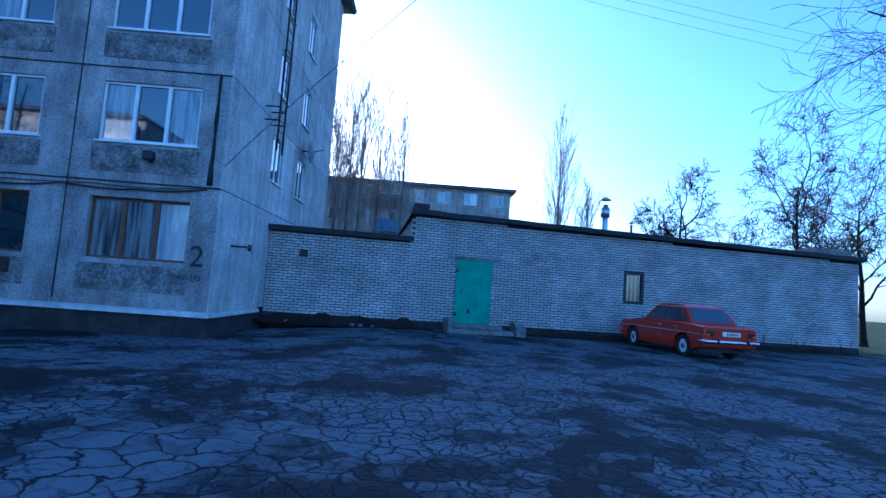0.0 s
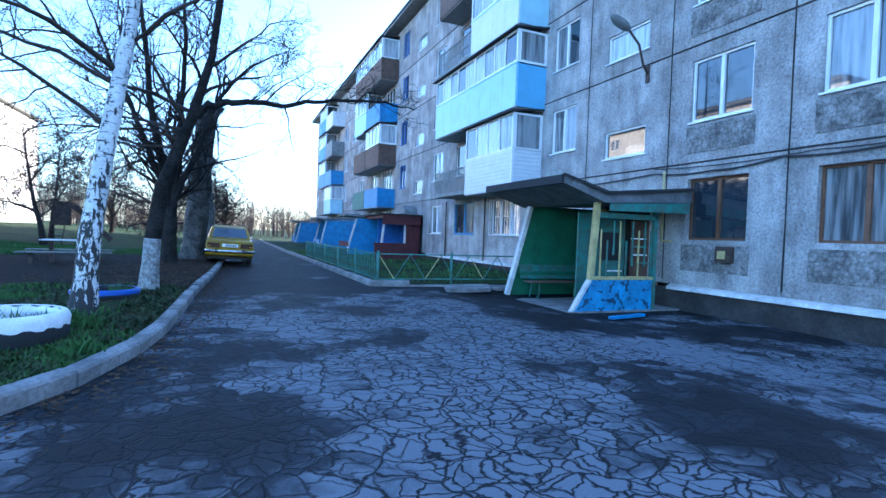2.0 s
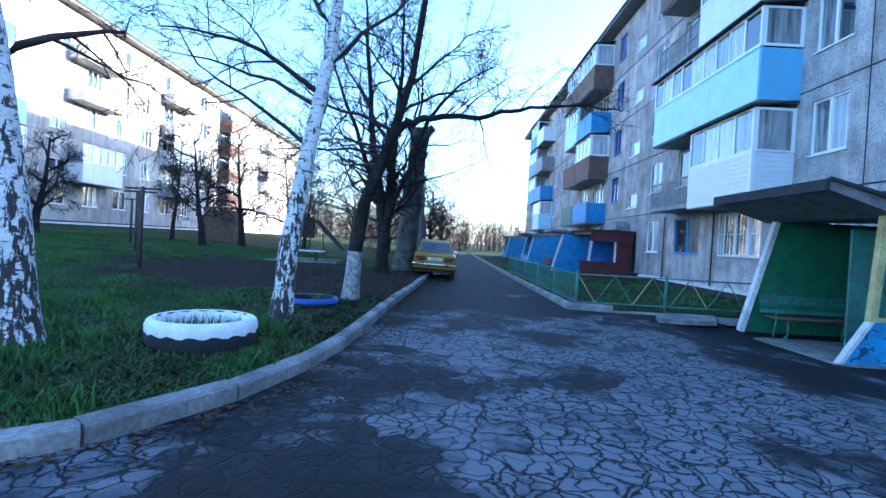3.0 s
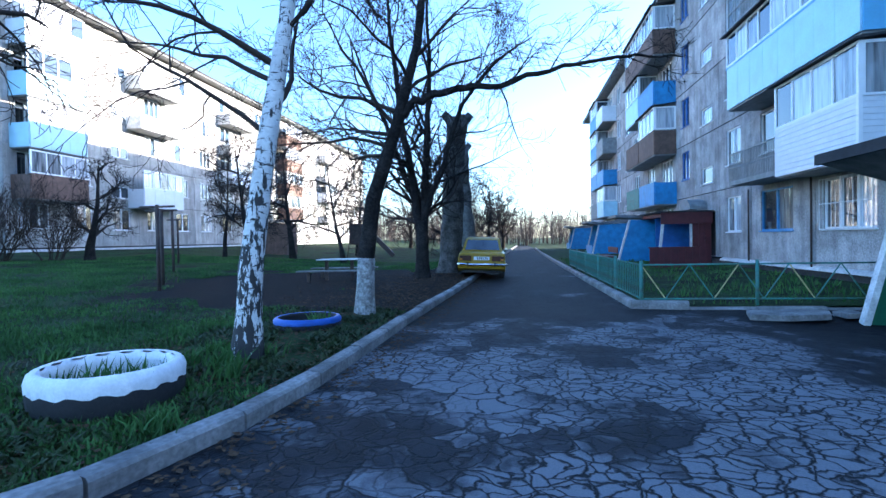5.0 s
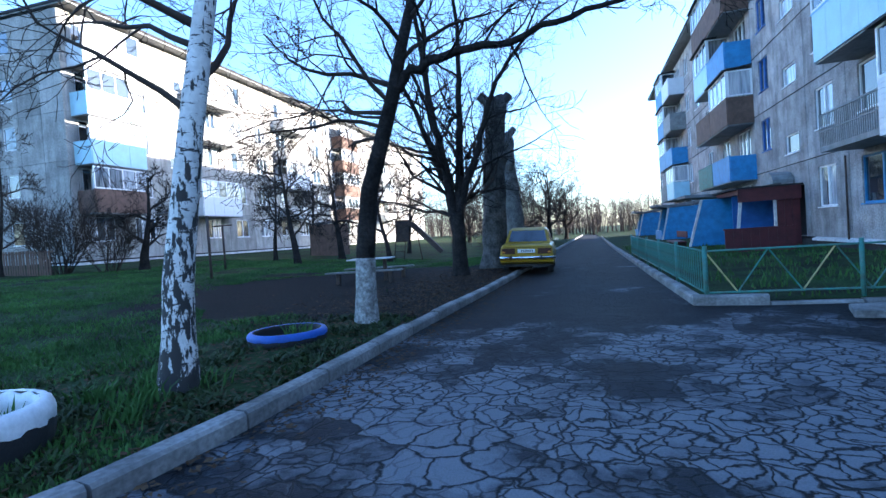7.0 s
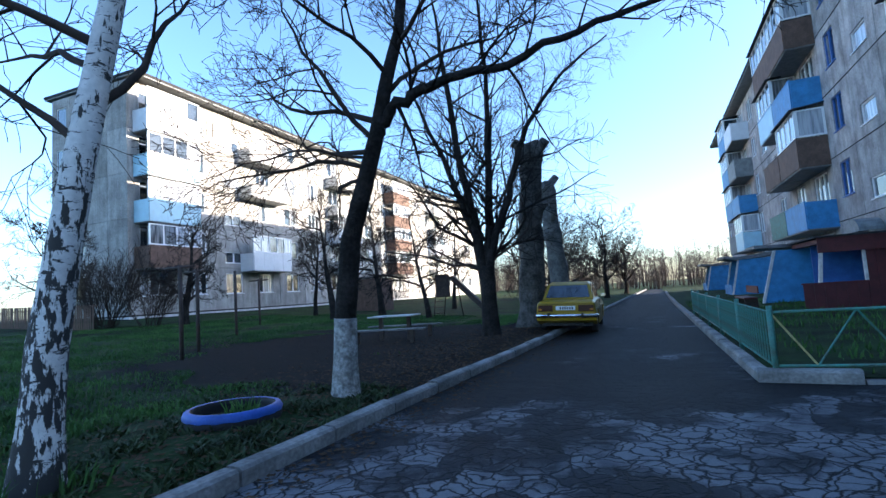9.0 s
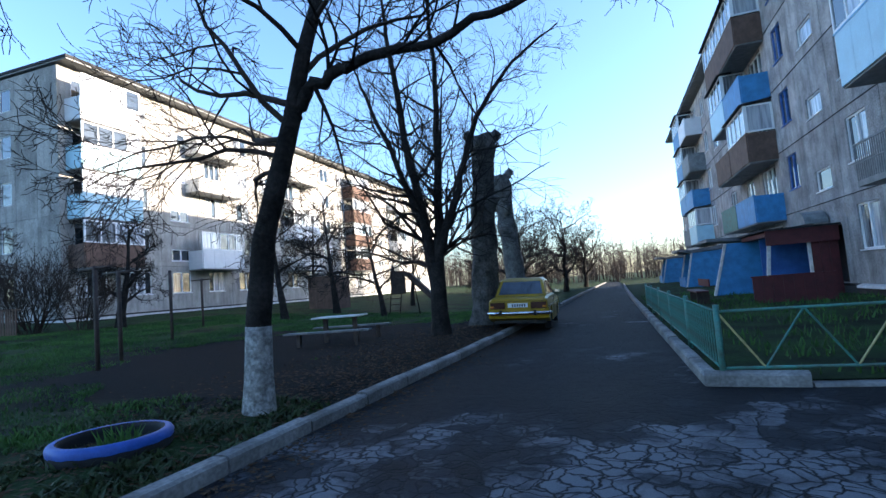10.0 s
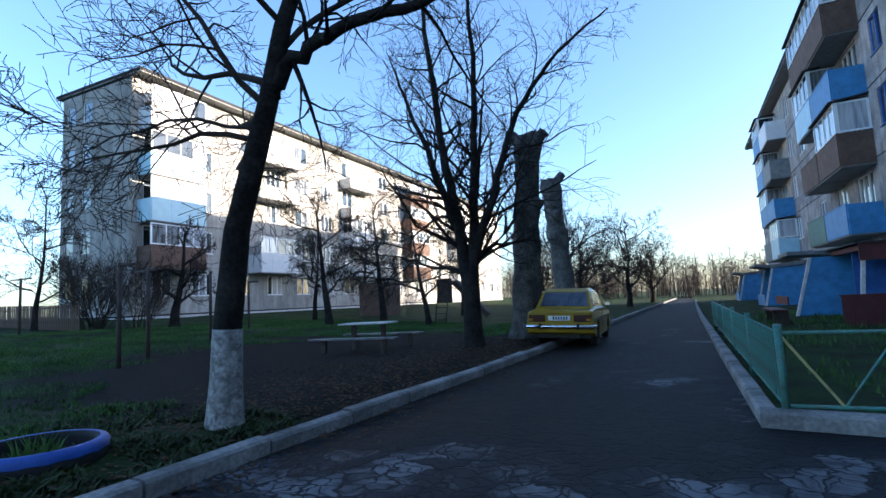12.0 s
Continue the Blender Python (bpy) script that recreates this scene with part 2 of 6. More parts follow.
# pale pane colours: curtains plus sky reflection put into the base colour
NET_SKY = curtain_sky_glass("net_curtain_sky_pane", (0.50, 0.52, 0.55), (0.25, 0.27, 0.30))
HALFNET_SKY = curtain_sky_glass("dim_curtain_sky_pane", (0.26, 0.27, 0.28), (0.05, 0.055, 0.06))
CURTAIN = mat("pale_curtain", (0.5, 0.5, 0.5), 0.9, var=0.3, scale=9, fine=50)
ROOFING = mat("roofing_felt", (0.03, 0.03, 0.033), 0.85, var=0.4, bump=0.5)
SILICATE = mat("silicate_brick", (0.56, 0.54, 0.525), 0.9, var=0.4, scale=0.9, fine=45, bump=0.6, tint=(0.38, 0.365, 0.35), rand=0.2)
MORTAR = mat("dark_mortar", (0.035, 0.034, 0.033), 0.95, var=0.4, scale=3, fine=50, bump=0.5)
GREEN_DOOR = mat("green_door_paint", (0.045, 0.33, 0.20), 0.5, var=0.25, scale=2, fine=25, bump=0.15)
GREEN = mat("green_board_paint", (0.02, 0.15, 0.075), 0.6, var=0.3, scale=2, fine=30, bump=0.2)
TEAL = mat("teal_paint", (0.035, 0.20, 0.165), 0.55, var=0.4, scale=5, fine=30, bump=0.2, tint=(0.06, 0.11, 0.085))
BLUE = mat("blue_paint", (0.045, 0.25, 0.52), 0.5, var=0.25, scale=3, fine=30, bump=0.2)
WORNBLUE = pitted(mat("peeling_blue_paint", (0.05, 0.28, 0.54), 0.55, var=0.35, scale=3, fine=30, bump=0.3), 8, 1.06, 1.14, 0.25)
DEEPBLUE = mat("deep_blue_paint", (0.03, 0.13, 0.42), 0.5, var=0.3, scale=3, fine=30, bump=0.2)
PALEBLUE = mat("pale_blue_sheet", (0.42, 0.66, 0.76), 0.4, var=0.1, scale=2, fine=20, bump=0.1)
MIDBLUE = mat("sky_blue_sheet", (0.17, 0.45, 0.68), 0.4, var=0.1, scale=2, fine=20, bump=0.1)
YELLOWISH = mat("cream_yellow_paint", (0.50, 0.42, 0.18), 0.6, var=0.3, scale=4, fine=30, bump=0.2)
RED = mat("dark_red_paint", (0.10, 0.016, 0.018), 0.6, var=0.3, scale=3, fine=30, bump=0.2)
BROWN = mat("brown_board", (0.15, 0.085, 0.06), 0.75, var=0.35, scale=3, fine=30, bump=0.3)
GREY = mat("grey_painted_metal", (0.22, 0.23, 0.23), 0.6, var=0.3, scale=4, fine=30, bump=0.2)
SHEET = mat("weathered_sheet_metal", (0.20, 0.20, 0.21), 0.6, metal=0.3, var=0.4, scale=3, fine=30, bump=0.3)
RUST = mat("rusty_iron", (0.07, 0.045, 0.035), 0.8, var=0.5, scale=6, fine=40, bump=0.4)
STEEL = mat("galvanised_steel", (0.5, 0.52, 0.54), 0.35, metal=0.9, var=0.15, bump=0.1)
KERB = mat("concrete_kerb", (0.26, 0.25, 0.24), 0.92, var=0.5, scale=2.2, fine=26, bump=0.9, tint=(0.13, 0.125, 0.118), rand=0.15)
BARK = mat("dark_bark", (0.036, 0.031, 0.028), 0.95, var=0.5, scale=4, fine=22, bump=1.0, depth=0.03, spec=0.1)
BARK2 = mat("grey_bark", (0.17, 0.165, 0.155), 0.95, var=0.5, scale=4, fine=22, bump=1.0, depth=0.03, spec=0.1)
BARK3 = mat("rough_dark_bark", (0.125, 0.118, 0.11), 0.95, var=0.6, scale=3, fine=16, bump=1.0, depth=0.04, spec=0.1)
TWIG = mat("twig_bark", (0.06, 0.047, 0.04), 0.9, var=0.3, bump=0.0, spec=0.1)
PALETWIG = mat("pale_twig_bark", (0.36, 0.31, 0.26), 0.9, var=0.3, bump=0.0, spec=0.1)
LIME = mat("lime_wash", (0.40, 0.39, 0.375), 0.9, var=0.6, scale=9, fine=30, bump=1.0, tint=(0.15, 0.14, 0.13), depth=0.03)
RUBBER = mat("black_rubber", (0.018, 0.018, 0.02), 0.85, var=0.3, bump=0.3)
TYREWHITE = mat("white_tyre_paint", (0.80, 0.80, 0.80), 0.6, var=0.15, scale=7, bump=0.2)
TYREBLUE = mat("blue_tyre_paint", (0.022, 0.095, 0.42), 0.5, var=0.2, scale=7, bump=0.2)
GRASS = mat("grass_blade", (0.065, 0.15, 0.035), 0.7, var=0.5, scale=0.8, fine=6, bump=0.0, tint=(0.035, 0.085, 0.022), spec=0.2)
LEAF = mat("dead_leaf", (0.10, 0.062, 0.036), 0.85, var=0.4, scale=3, bump=0.0, spec=0.1)
CARRED = mat("red_car_paint", (0.42, 0.03, 0.012), 0.22, var=0.08, scale=1, bump=0.0)
CARYELLOW = mat("yellow_car_paint", (0.36, 0.22, 0.010), 0.32, var=0.2, scale=1, bump=0.0)
CHROME = mat("chrome", (0.75, 0.76, 0.78), 0.15, metal=1.0, var=0.05, bump=0.0)
LAMPRED = mat("red_lamp_lens", (0.045, 0.008, 0.007), 0.2, var=0.1, bump=0.0)
LAMPAMBER = mat("amber_lamp_lens", (0.55, 0.18, 0.02), 0.2, var=0.1, bump=0.0)
BLACKPAINT = mat("black_paint", (0.02, 0.02, 0.022), 0.6, var=0.2, bump=0.1)
FARWOOD = mat("far_woods", (0.085, 0.068, 0.06), 0.95, var=0.4, scale=0.3, bump=0.0, spec=0.05)
EARTH = mat("trodden_earth", (0.036, 0.028, 0.024), 0.95, var=0.45, scale=0.8, fine=25, bump=0.8, depth=0.03, spec=0.1)
HOUSEWHITE = mat("white_siding", (0.70, 0.71, 0.73), 0.45, var=0.08, bump=0.05)


def birch_mat():
    m = mat("birch_bark", (0.70, 0.68, 0.65), 0.8, var=0.2, scale=3, fine=25, bump=0.5)
    nt = m.node_tree
    b = nt.nodes["Principled BSDF"]
    L = nt.links.new
    tc = nt.nodes.new("ShaderNodeTexCoord")
    mp = nt.nodes.new("ShaderNodeMapping")
    mp.inputs["Scale"].default_value = (7, 7, 22)
    L(tc.outputs["Object"], mp.inputs["Vector"])
    v = node(nt, "ShaderNodeTexNoise", Scale=1.0, Detail=6, Roughness=0.7)
    L(mp.outputs["Vector"], v.inputs["Vector"])
    mq = nt.nodes.new("ShaderNodeMapping")
    mq.inputs["Scale"].default_value = (16, 16, 5)
    L(tc.outputs["Object"], mq.inputs["Vector"])
    w = node(nt, "ShaderNodeTexNoise", Scale=1.0, Detail=5, Roughness=0.65)
    L(mq.outputs["Vector"], w.inputs["Vector"])
    sz = nt.nodes.new("ShaderNodeSeparateXYZ")
    L(tc.outputs["Object"], sz.inputs["Vector"])

    def ramp(sock, x0, x1, y0, y1):
        q = nt.nodes.new("ShaderNodeMapRange")
        for key, val in (("From Min", x0), ("From Max", x1), ("To Min", y0), ("To Max", y1)):
            q.inputs[key].default_value = val
        L(sock, q.inputs["Value"])
        return q.outputs["Result"]

    def joined(op, p, q):
        g = nt.nodes.new("ShaderNodeMath")
        g.operation = op
        L(p, g.inputs[0])
        L(q, g.inputs[1])
        return g.outputs["Value"]

    bands = ramp(v.outputs["Fac"], 0.555, 0.59, 0, 1)
    plates = ramp(joined("ADD", w.outputs["Fac"], ramp(sz.outputs["Z"], 0.1, 2.6, 0.07, -0.07)), 0.50, 0.53, 0, 1)
    r = nt.nodes.new("ShaderNodeMath")
    r.operation = "MAXIMUM"
    L(bands, r.inputs[0])
    L(plates, r.inputs[1])
    mx = nt.nodes.new("ShaderNodeMix")
    mx.data_type = "RGBA"
    mx.inputs["B"].default_value = (0.03, 0.028, 0.027, 1)
    old = b.inputs["Base Color"].links[0].from_socket
    L(old, mx.inputs["A"])
    L(r.outputs["Value"], mx.inputs["Factor"])
    L(mx.outputs["Result"], b.inputs["Base Color"])
    return m


BIRCH = birch_mat()

# ---- building helpers ----
def bm_box(bm, x0, x1, y0, y1, z0, z1, bevel=0.0):
    vs = [bm.verts.new((x, y, z)) for z in (z0, z1) for y in (y0, y1) for x in (x0, x1)]
    fs = [bm.faces.new([vs[i] for i in q]) for q in ((0, 2, 3, 1), (4, 5, 7, 6), (0, 1, 5, 4), (2, 6, 7, 3), (0, 4, 6, 2), (1, 3, 7, 5))]
    if bevel:
        es = list({e for f in fs for e in f.edges})
        bmesh.ops.bevel(bm, geom=es, offset=bevel, segments=1, affect="EDGES")


def box(x0, x1, y0, y1, z0, z1, bevel=0.0):
    bm = bmesh.new()
    bm_box(bm, x0, x1, y0, y1, z0, z1, bevel)
    return bm


def bm_prism(bm, pts, axis, a, b):
    """A polygon of 2D points swept along an axis from a to b (x: points are y,z; y: x,z; z: x,y)."""
    def put(p, s):
        return {"x": (s, p[0], p[1]), "y": (p[0], s, p[1]), "z": (p[0], p[1], s)}[axis]
    lo = [bm.verts.new(put(p, a)) for p in pts]
    hi = [bm.verts.new(put(p, b)) for p in pts]
    n = len(pts)
    bm.faces.new(lo[::-1])
    bm.faces.new(hi)
    for i in range(n):
        bm.faces.new((lo[i], lo[(i + 1) % n], hi[(i + 1) % n], hi[i]))
    bmesh.ops.recalc_face_normals(bm, faces=bm.faces)


def prism(pts, axis, a, b):
    bm = bmesh.new()
    bm_prism(bm, pts, axis, a, b)
    return bm


def bm_tube(bm, pts, radii, sides=8, cap=True):
    """A tapered tube along points."""
    pts = [Vector(p) for p in pts]
    if not isinstance(radii, (list, tuple)):
        radii = [radii] * len(pts)
    rings = []
    for i, p in enumerate(pts):
        d = (pts[min(i + 1, len(pts) - 1)] - pts[max(i - 1, 0)]).normalized()
        a = d.orthogonal().normalized() if abs(d.z) > 0.95 else d.cross(Vector((0, 0, 1))).normalized()
        c = d.cross(a)
        rings.append([bm.verts.new(p + (a * math.cos(6.2832 * k / sides) + c * math.sin(6.2832 * k / sides)) * radii[i]) for k in range(sides)])
    for r0, r1 in zip(rings, rings[1:]):
        for k in range(sides):
            f = bm.faces.new((r0[k], r0[(k + 1) % sides], r1[(k + 1) % sides], r1[k]))
            f.smooth = sides > 5
    if cap:
        bm.faces.new(rings[0][::-1])
        bm.faces.new(rings[-1])


def tube(pts, radii, sides=8):
    bm = bmesh.new()
    bm_tube(bm, pts, radii, sides)
    bmesh.ops.recalc_face_normals(bm, faces=bm.faces)
    return bm


def mesh_of(name, bm, material):
    me = bpy.data.meshes.new(name)
    bm.to_mesh(me)
    bm.free()
    for m in (material if isinstance(material, (list, tuple)) else [material]):
        me.materials.append(m)
    return me


def part(name, bm, material, parent=None, label=""):
    ob = new(name, mesh_of(name, bm, material))
    if parent is not None:
        ob.parent = parent
    if label:
        ob["label"] = label
    return ob


def piece(name, me, parent, m=None):
    """An object of its own on shared mesh data."""
    ob = new(name, me)
    ob.parent = parent
    if m is not None:
        ob.matrix_basis = m
    return ob


def thing(name, at, label, category, group="", kind="", rz=0.0):
    ob = new(name)
    ob.empty_display_size = 0.2
    ob.matrix_basis = pose(*at, 0, 0, rz)
    return tagged(ob, label, category, group, kind)


def ring_frame(bm, axis, a, b, outer, inner):
    """A rectangular frame as one closed mesh: outer and inner are (u0, u1, z0, z1), swept from a to b along axis x or y."""
    def put(u, z, s):
        return (s, u, z) if axis == "x" else (u, s, z)
    loops = []
    for s in (a, b):
        for u0, u1, z0, z1 in (outer, inner):
            loops.append([bm.verts.new(put(u, z, s)) for u, z in ((u0, z0), (u1, z0), (u1, z1), (u0, z1))])
    fo, fi, bo, bi = loops
    for k in range(4):
        j = (k + 1) % 4
        bm.faces.new((fo[k], fo[j], fi[j], fi[k]))
        bm.faces.new((bo[j], bo[k], bi[k], bi[j]))
        bm.faces.new((fo[j], fo[k], bo[k], bo[j]))
        bm.faces.new((fi[k], fi[j], bi[j], bi[k]))
    bmesh.ops.recalc_face_normals(bm, faces=bm.faces)


def ring(axis, a, b, outer, inner):
    bm = bmesh.new()
    ring_frame(bm, axis, a, b, outer, inner)
    return bm


def ground_z(x, y):
    """The lawn climbs gently towards the far block."""
    return 0.05 * max(0.0, -x - 3.0)

# ---- ground ----
KERB_LINE = [(-30, 7.2), (-12, 7.4), (-5, 7.7), (-2.2, 8.1), (-0.9, 8.55), (-0.3, 9.0), (0.2, 9.5), (0.7, 10.55), (0.95, 11.6), (1.08, 12.75), (1.16, 14.5), (1.2, 16.4),
             (1.3, 18.5), (1.45, 21), (1.6, 24.4), (1.75, 30), (1.95, 40), (2.2, 52), (2.8, 75), (3.4, 95)]


def along(line, s):
    """Point and heading at length s along a line of points."""
    for a, b in zip(line, line[1:]):
        d = math.dist(a, b)
        if s <= d or b == line[-1]:
            f = s / d
            return (a[0] + (b[0] - a[0]) * f, a[1] + (b[1] - a[1]) * f), math.atan2(b[1] - a[1], b[0] - a[0])
        s -= d


def kerb_x(y):
    if y <= KERB_LINE[0][1]:
        return -30.0
    for a, b in zip(KERB_LINE, KERB_LINE[1:]):
        if a[1] <= y <= b[1]:
            return a[0] + (b[0] - a[0]) * (y - a[1]) / (b[1] - a[1])
    return KERB_LINE[-1][0]


def yard_z(x, y):
    """The yard dips a little towards the flats."""
    q = max(0.0, min(1.0, (x - 6.0) / 3.0)) * max(0.0, min(1.0, (y - 5.0) / 3.5)) * max(0.0, min(1.0, (18.0 - y) / 1.2))
    return -0.24 * q + 0.012 * noise.noise(Vector((x * 0.35, y * 0.35, 0)))


def lawn_z(x, y):
    """Height of the lawn's surface behind the kerb."""
    o = max(0.0, kerb_x(y) - 0.14 - x)
    return 0.10 + 0.08 * min(1, o / 0.8) + ground_z(x, y) + 0.05 * noise.noise(Vector((x * 0.7, y * 0.7, 3))) * min(1, o)


def sheet(xs, ys, zfun):
    bm = bmesh.new()
    g = [[bm.verts.new((x, y, zfun(x, y))) for x in xs] for y in ys]
    for j in range(len(ys) - 1):
        for i in range(len(xs) - 1):
            bm.faces.new((g[j][i], g[j][i + 1], g[j + 1][i + 1], g[j + 1][i]))
    return bm


def build_ground():
    xs = [-1500, -600, -200, -90, -60, -40, -30, -20, -10, -3, 0, 5, 12, 24, 60, 200, 600, 1500]
    ys = [-1500, -500, -150, -60, -20, 0, 7, 12, 20, 30, 45, 60, 80, 100, 140, 250, 600, 1500]
    g = part("ground", sheet(xs, ys, lambda x, y: -0.32 + 0.05 * max(0, min(-x, 40) - 3)), SOIL)
    tagged(g, "dark soil and dull grass stretching to the horizon", "ground", kind="structure")
    xs = np.linspace(-14, 19, 67)
    ys = np.linspace(-22, 18.2, 81)
    r = part("road", sheet(xs, ys, yard_z), ASPHALT)
    tagged(r, "dark asphalt yard with a dense net of cracks", "road", kind="structure")
    r2 = part("road", sheet(np.linspace(-0.2, 5.45, 12), [18.2, 22, 30, 40, 55, 75, 95], lambda x, y: 0.008 * noise.noise(Vector((x * 0.35, y * 0.35, 0)))), ASPHALT)
    tagged(r2, "worn asphalt lane between two kerbs beside the flats", "road", kind="structure")
    # lawn behind the kerb, bounded by its line
    bm = bmesh.new()
    rows = []
    ys = [p[1] for p in KERB_LINE if p[1] > 8] + [140]
    ys = sorted(set(ys + list(np.arange(8.2, 40, 0.8))))
    offs = [0.0, 0.3, 0.8, 1.5, 2.5, 4, 6, 9, 13, 18, 24, 32]
    for y in ys:
        x0 = kerb_x(y) - 0.14
        rows.append([bm.verts.new((x0 - o, y, lawn_z(x0 - o, y))) for o in offs])
    for a, b in zip(rows, rows[1:]):
        for i in range(len(offs) - 1):
            f = bm.faces.new((a[i + 1], a[i], b[i], b[i + 1]))
            f.smooth = True
    lawn = part("lawn", bm, SOIL)
    tagged(lawn, "patchy spring lawn of dark soil and thin grass", "lawn", kind="structure")
    # verge between lane and flats
    v = part("verge", sheet([5.36, 6.5, 8, 10, 12.0], [18.2, 22, 30, 45, 70], lambda x, y: 0.06), SOIL)
    tagged(v, "narrow planted verge of soil between lane and flats", "verge", kind="structure")
    v2 = part("verge", sheet([5.36, 12, 40], [70, 95, 140], lambda x, y: 0.05), SOIL)
    tagged(v2, "grassy verge beyond the end of the flats", "verge", kind="structure")


def kerb_row(name, line, start, length, step, label, sunk=None):
    owner = tagged(new(name), label, "kerb", kind="structure")
    me = None
    n = int(length / step)
    for k in range(n):
        (x, y), a = along(line, start + k * step)
        (x2, y2), _ = along(line, start + (k + 1) * step - 0.025)
        d = math.dist((x, y), (x2, y2))
        if me is None:
            bm = bmesh.new()
            bm_prism(bm, [(0, -0.1), (0.0, 0.115), (0.025, 0.14), (0.15, 0.145), (0.165, 0.13), (0.165, -0.1)], "x", 0, 1)
            me = mesh_of("kerb_stone", bm, KERB)
        a = math.atan2(y2 - y, x2 - x)
        m = Matrix.Translation((x, y, 0.012 * random.uniform(-1, 1) - (0.105 if sunk and x > sunk else 0.0))) @ Matrix.Rotation(a, 4, "Z") @ Matrix.Rotation(radians(random.uniform(-2, 2)), 4, "X") @ Matrix.Diagonal((d, 1, 1, 1))
        piece("kerb_stone", me, owner, m)


build_ground()
tot = sum(math.dist(a, b) for a, b in zip(KERB_LINE, KERB_LINE[1:]))
kerb_row("kerb_lawn", KERB_LINE, 14.0, tot - 14.0, 1.18, "grey concrete kerb curving along the lawn")
RK = [(12.0, 18.15), (5.2, 18.05), (5.15, 24), (5.12, 40), (5.2, 55), (5.5, 80), (5.8, 95)]
kerb_row("kerb_verge", [(x, y) for x, y in RK[::-1]], 0.0, sum(math.dist(a, b) for a, b in zip(RK, RK[1:])) - 0.2, 1.2, "grey concrete kerb edging the verge by the flats", sunk=5.4)


# ---- panel blocks of flats ----
GLASS_PICK = random.Random(17)


def window(parent, y0, y1, z0, z1, panes=2, frame_mat=None, x=0.0, sill=True, glass=None, transom=False):
    """A window in the plane x, facing -x: frame with mullions, one pane object a light, a sill."""
    fm = frame_mat or WHITE
    w = 0.055
    xa, xb = x + 0.03, x + 0.11
    step = (y1 - y0) / panes
    win = part("window", ring("x", xa, xb, (y0, y1, z0, z1), (y0 + w, y1 - w, z0 + w, z1 - w)), fm, parent)
    for k in range(1, panes):
        part("mullion", box(xa - 0.01, xb, y0 + k * step - w * 0.8, y0 + k * step + w * 0.8, z0 + w, z1 - w), fm, win)
    if transom:
        part("transom", box(xa, xb, y0 + w, y0 + step - w * 0.8, z0 + (z1 - z0) * 0.68, z0 + (z1 - z0) * 0.68 + w), fm, win)
    for k in range(panes):
        part("pane", box(x + 0.075, x + 0.095, y0 + k * step + w * 0.5, y0 + (k + 1) * step - w * 0.5, z0 + w * 0.6, z1 - w * 0.6), glass or GLASS_PICK.choice((GLASS, GLASS, HALFNET_SKY, NET_SKY)), win)
    if sill:
        part("sill", box(x - 0.07, x + 0.08, y0 - 0.05, y1 + 0.05, z0 - 0.045, z0 - 0.005), fm, win)
    return win


def panel(parent, y0, y1, z0, z1, hole=None, material=None, thick=0.28, gap=0.015):
    """One wall panel, with an opening cut through it."""
    a, b, c, d = y0 + gap, y1 - gap, z0 + gap, z1 - gap
    bm = box(0, thick, a, b, c, d) if hole is None else ring("x", 0, thick, (a, b, c, d), hole)
    return part("panel", bm, material or PANEL, parent)


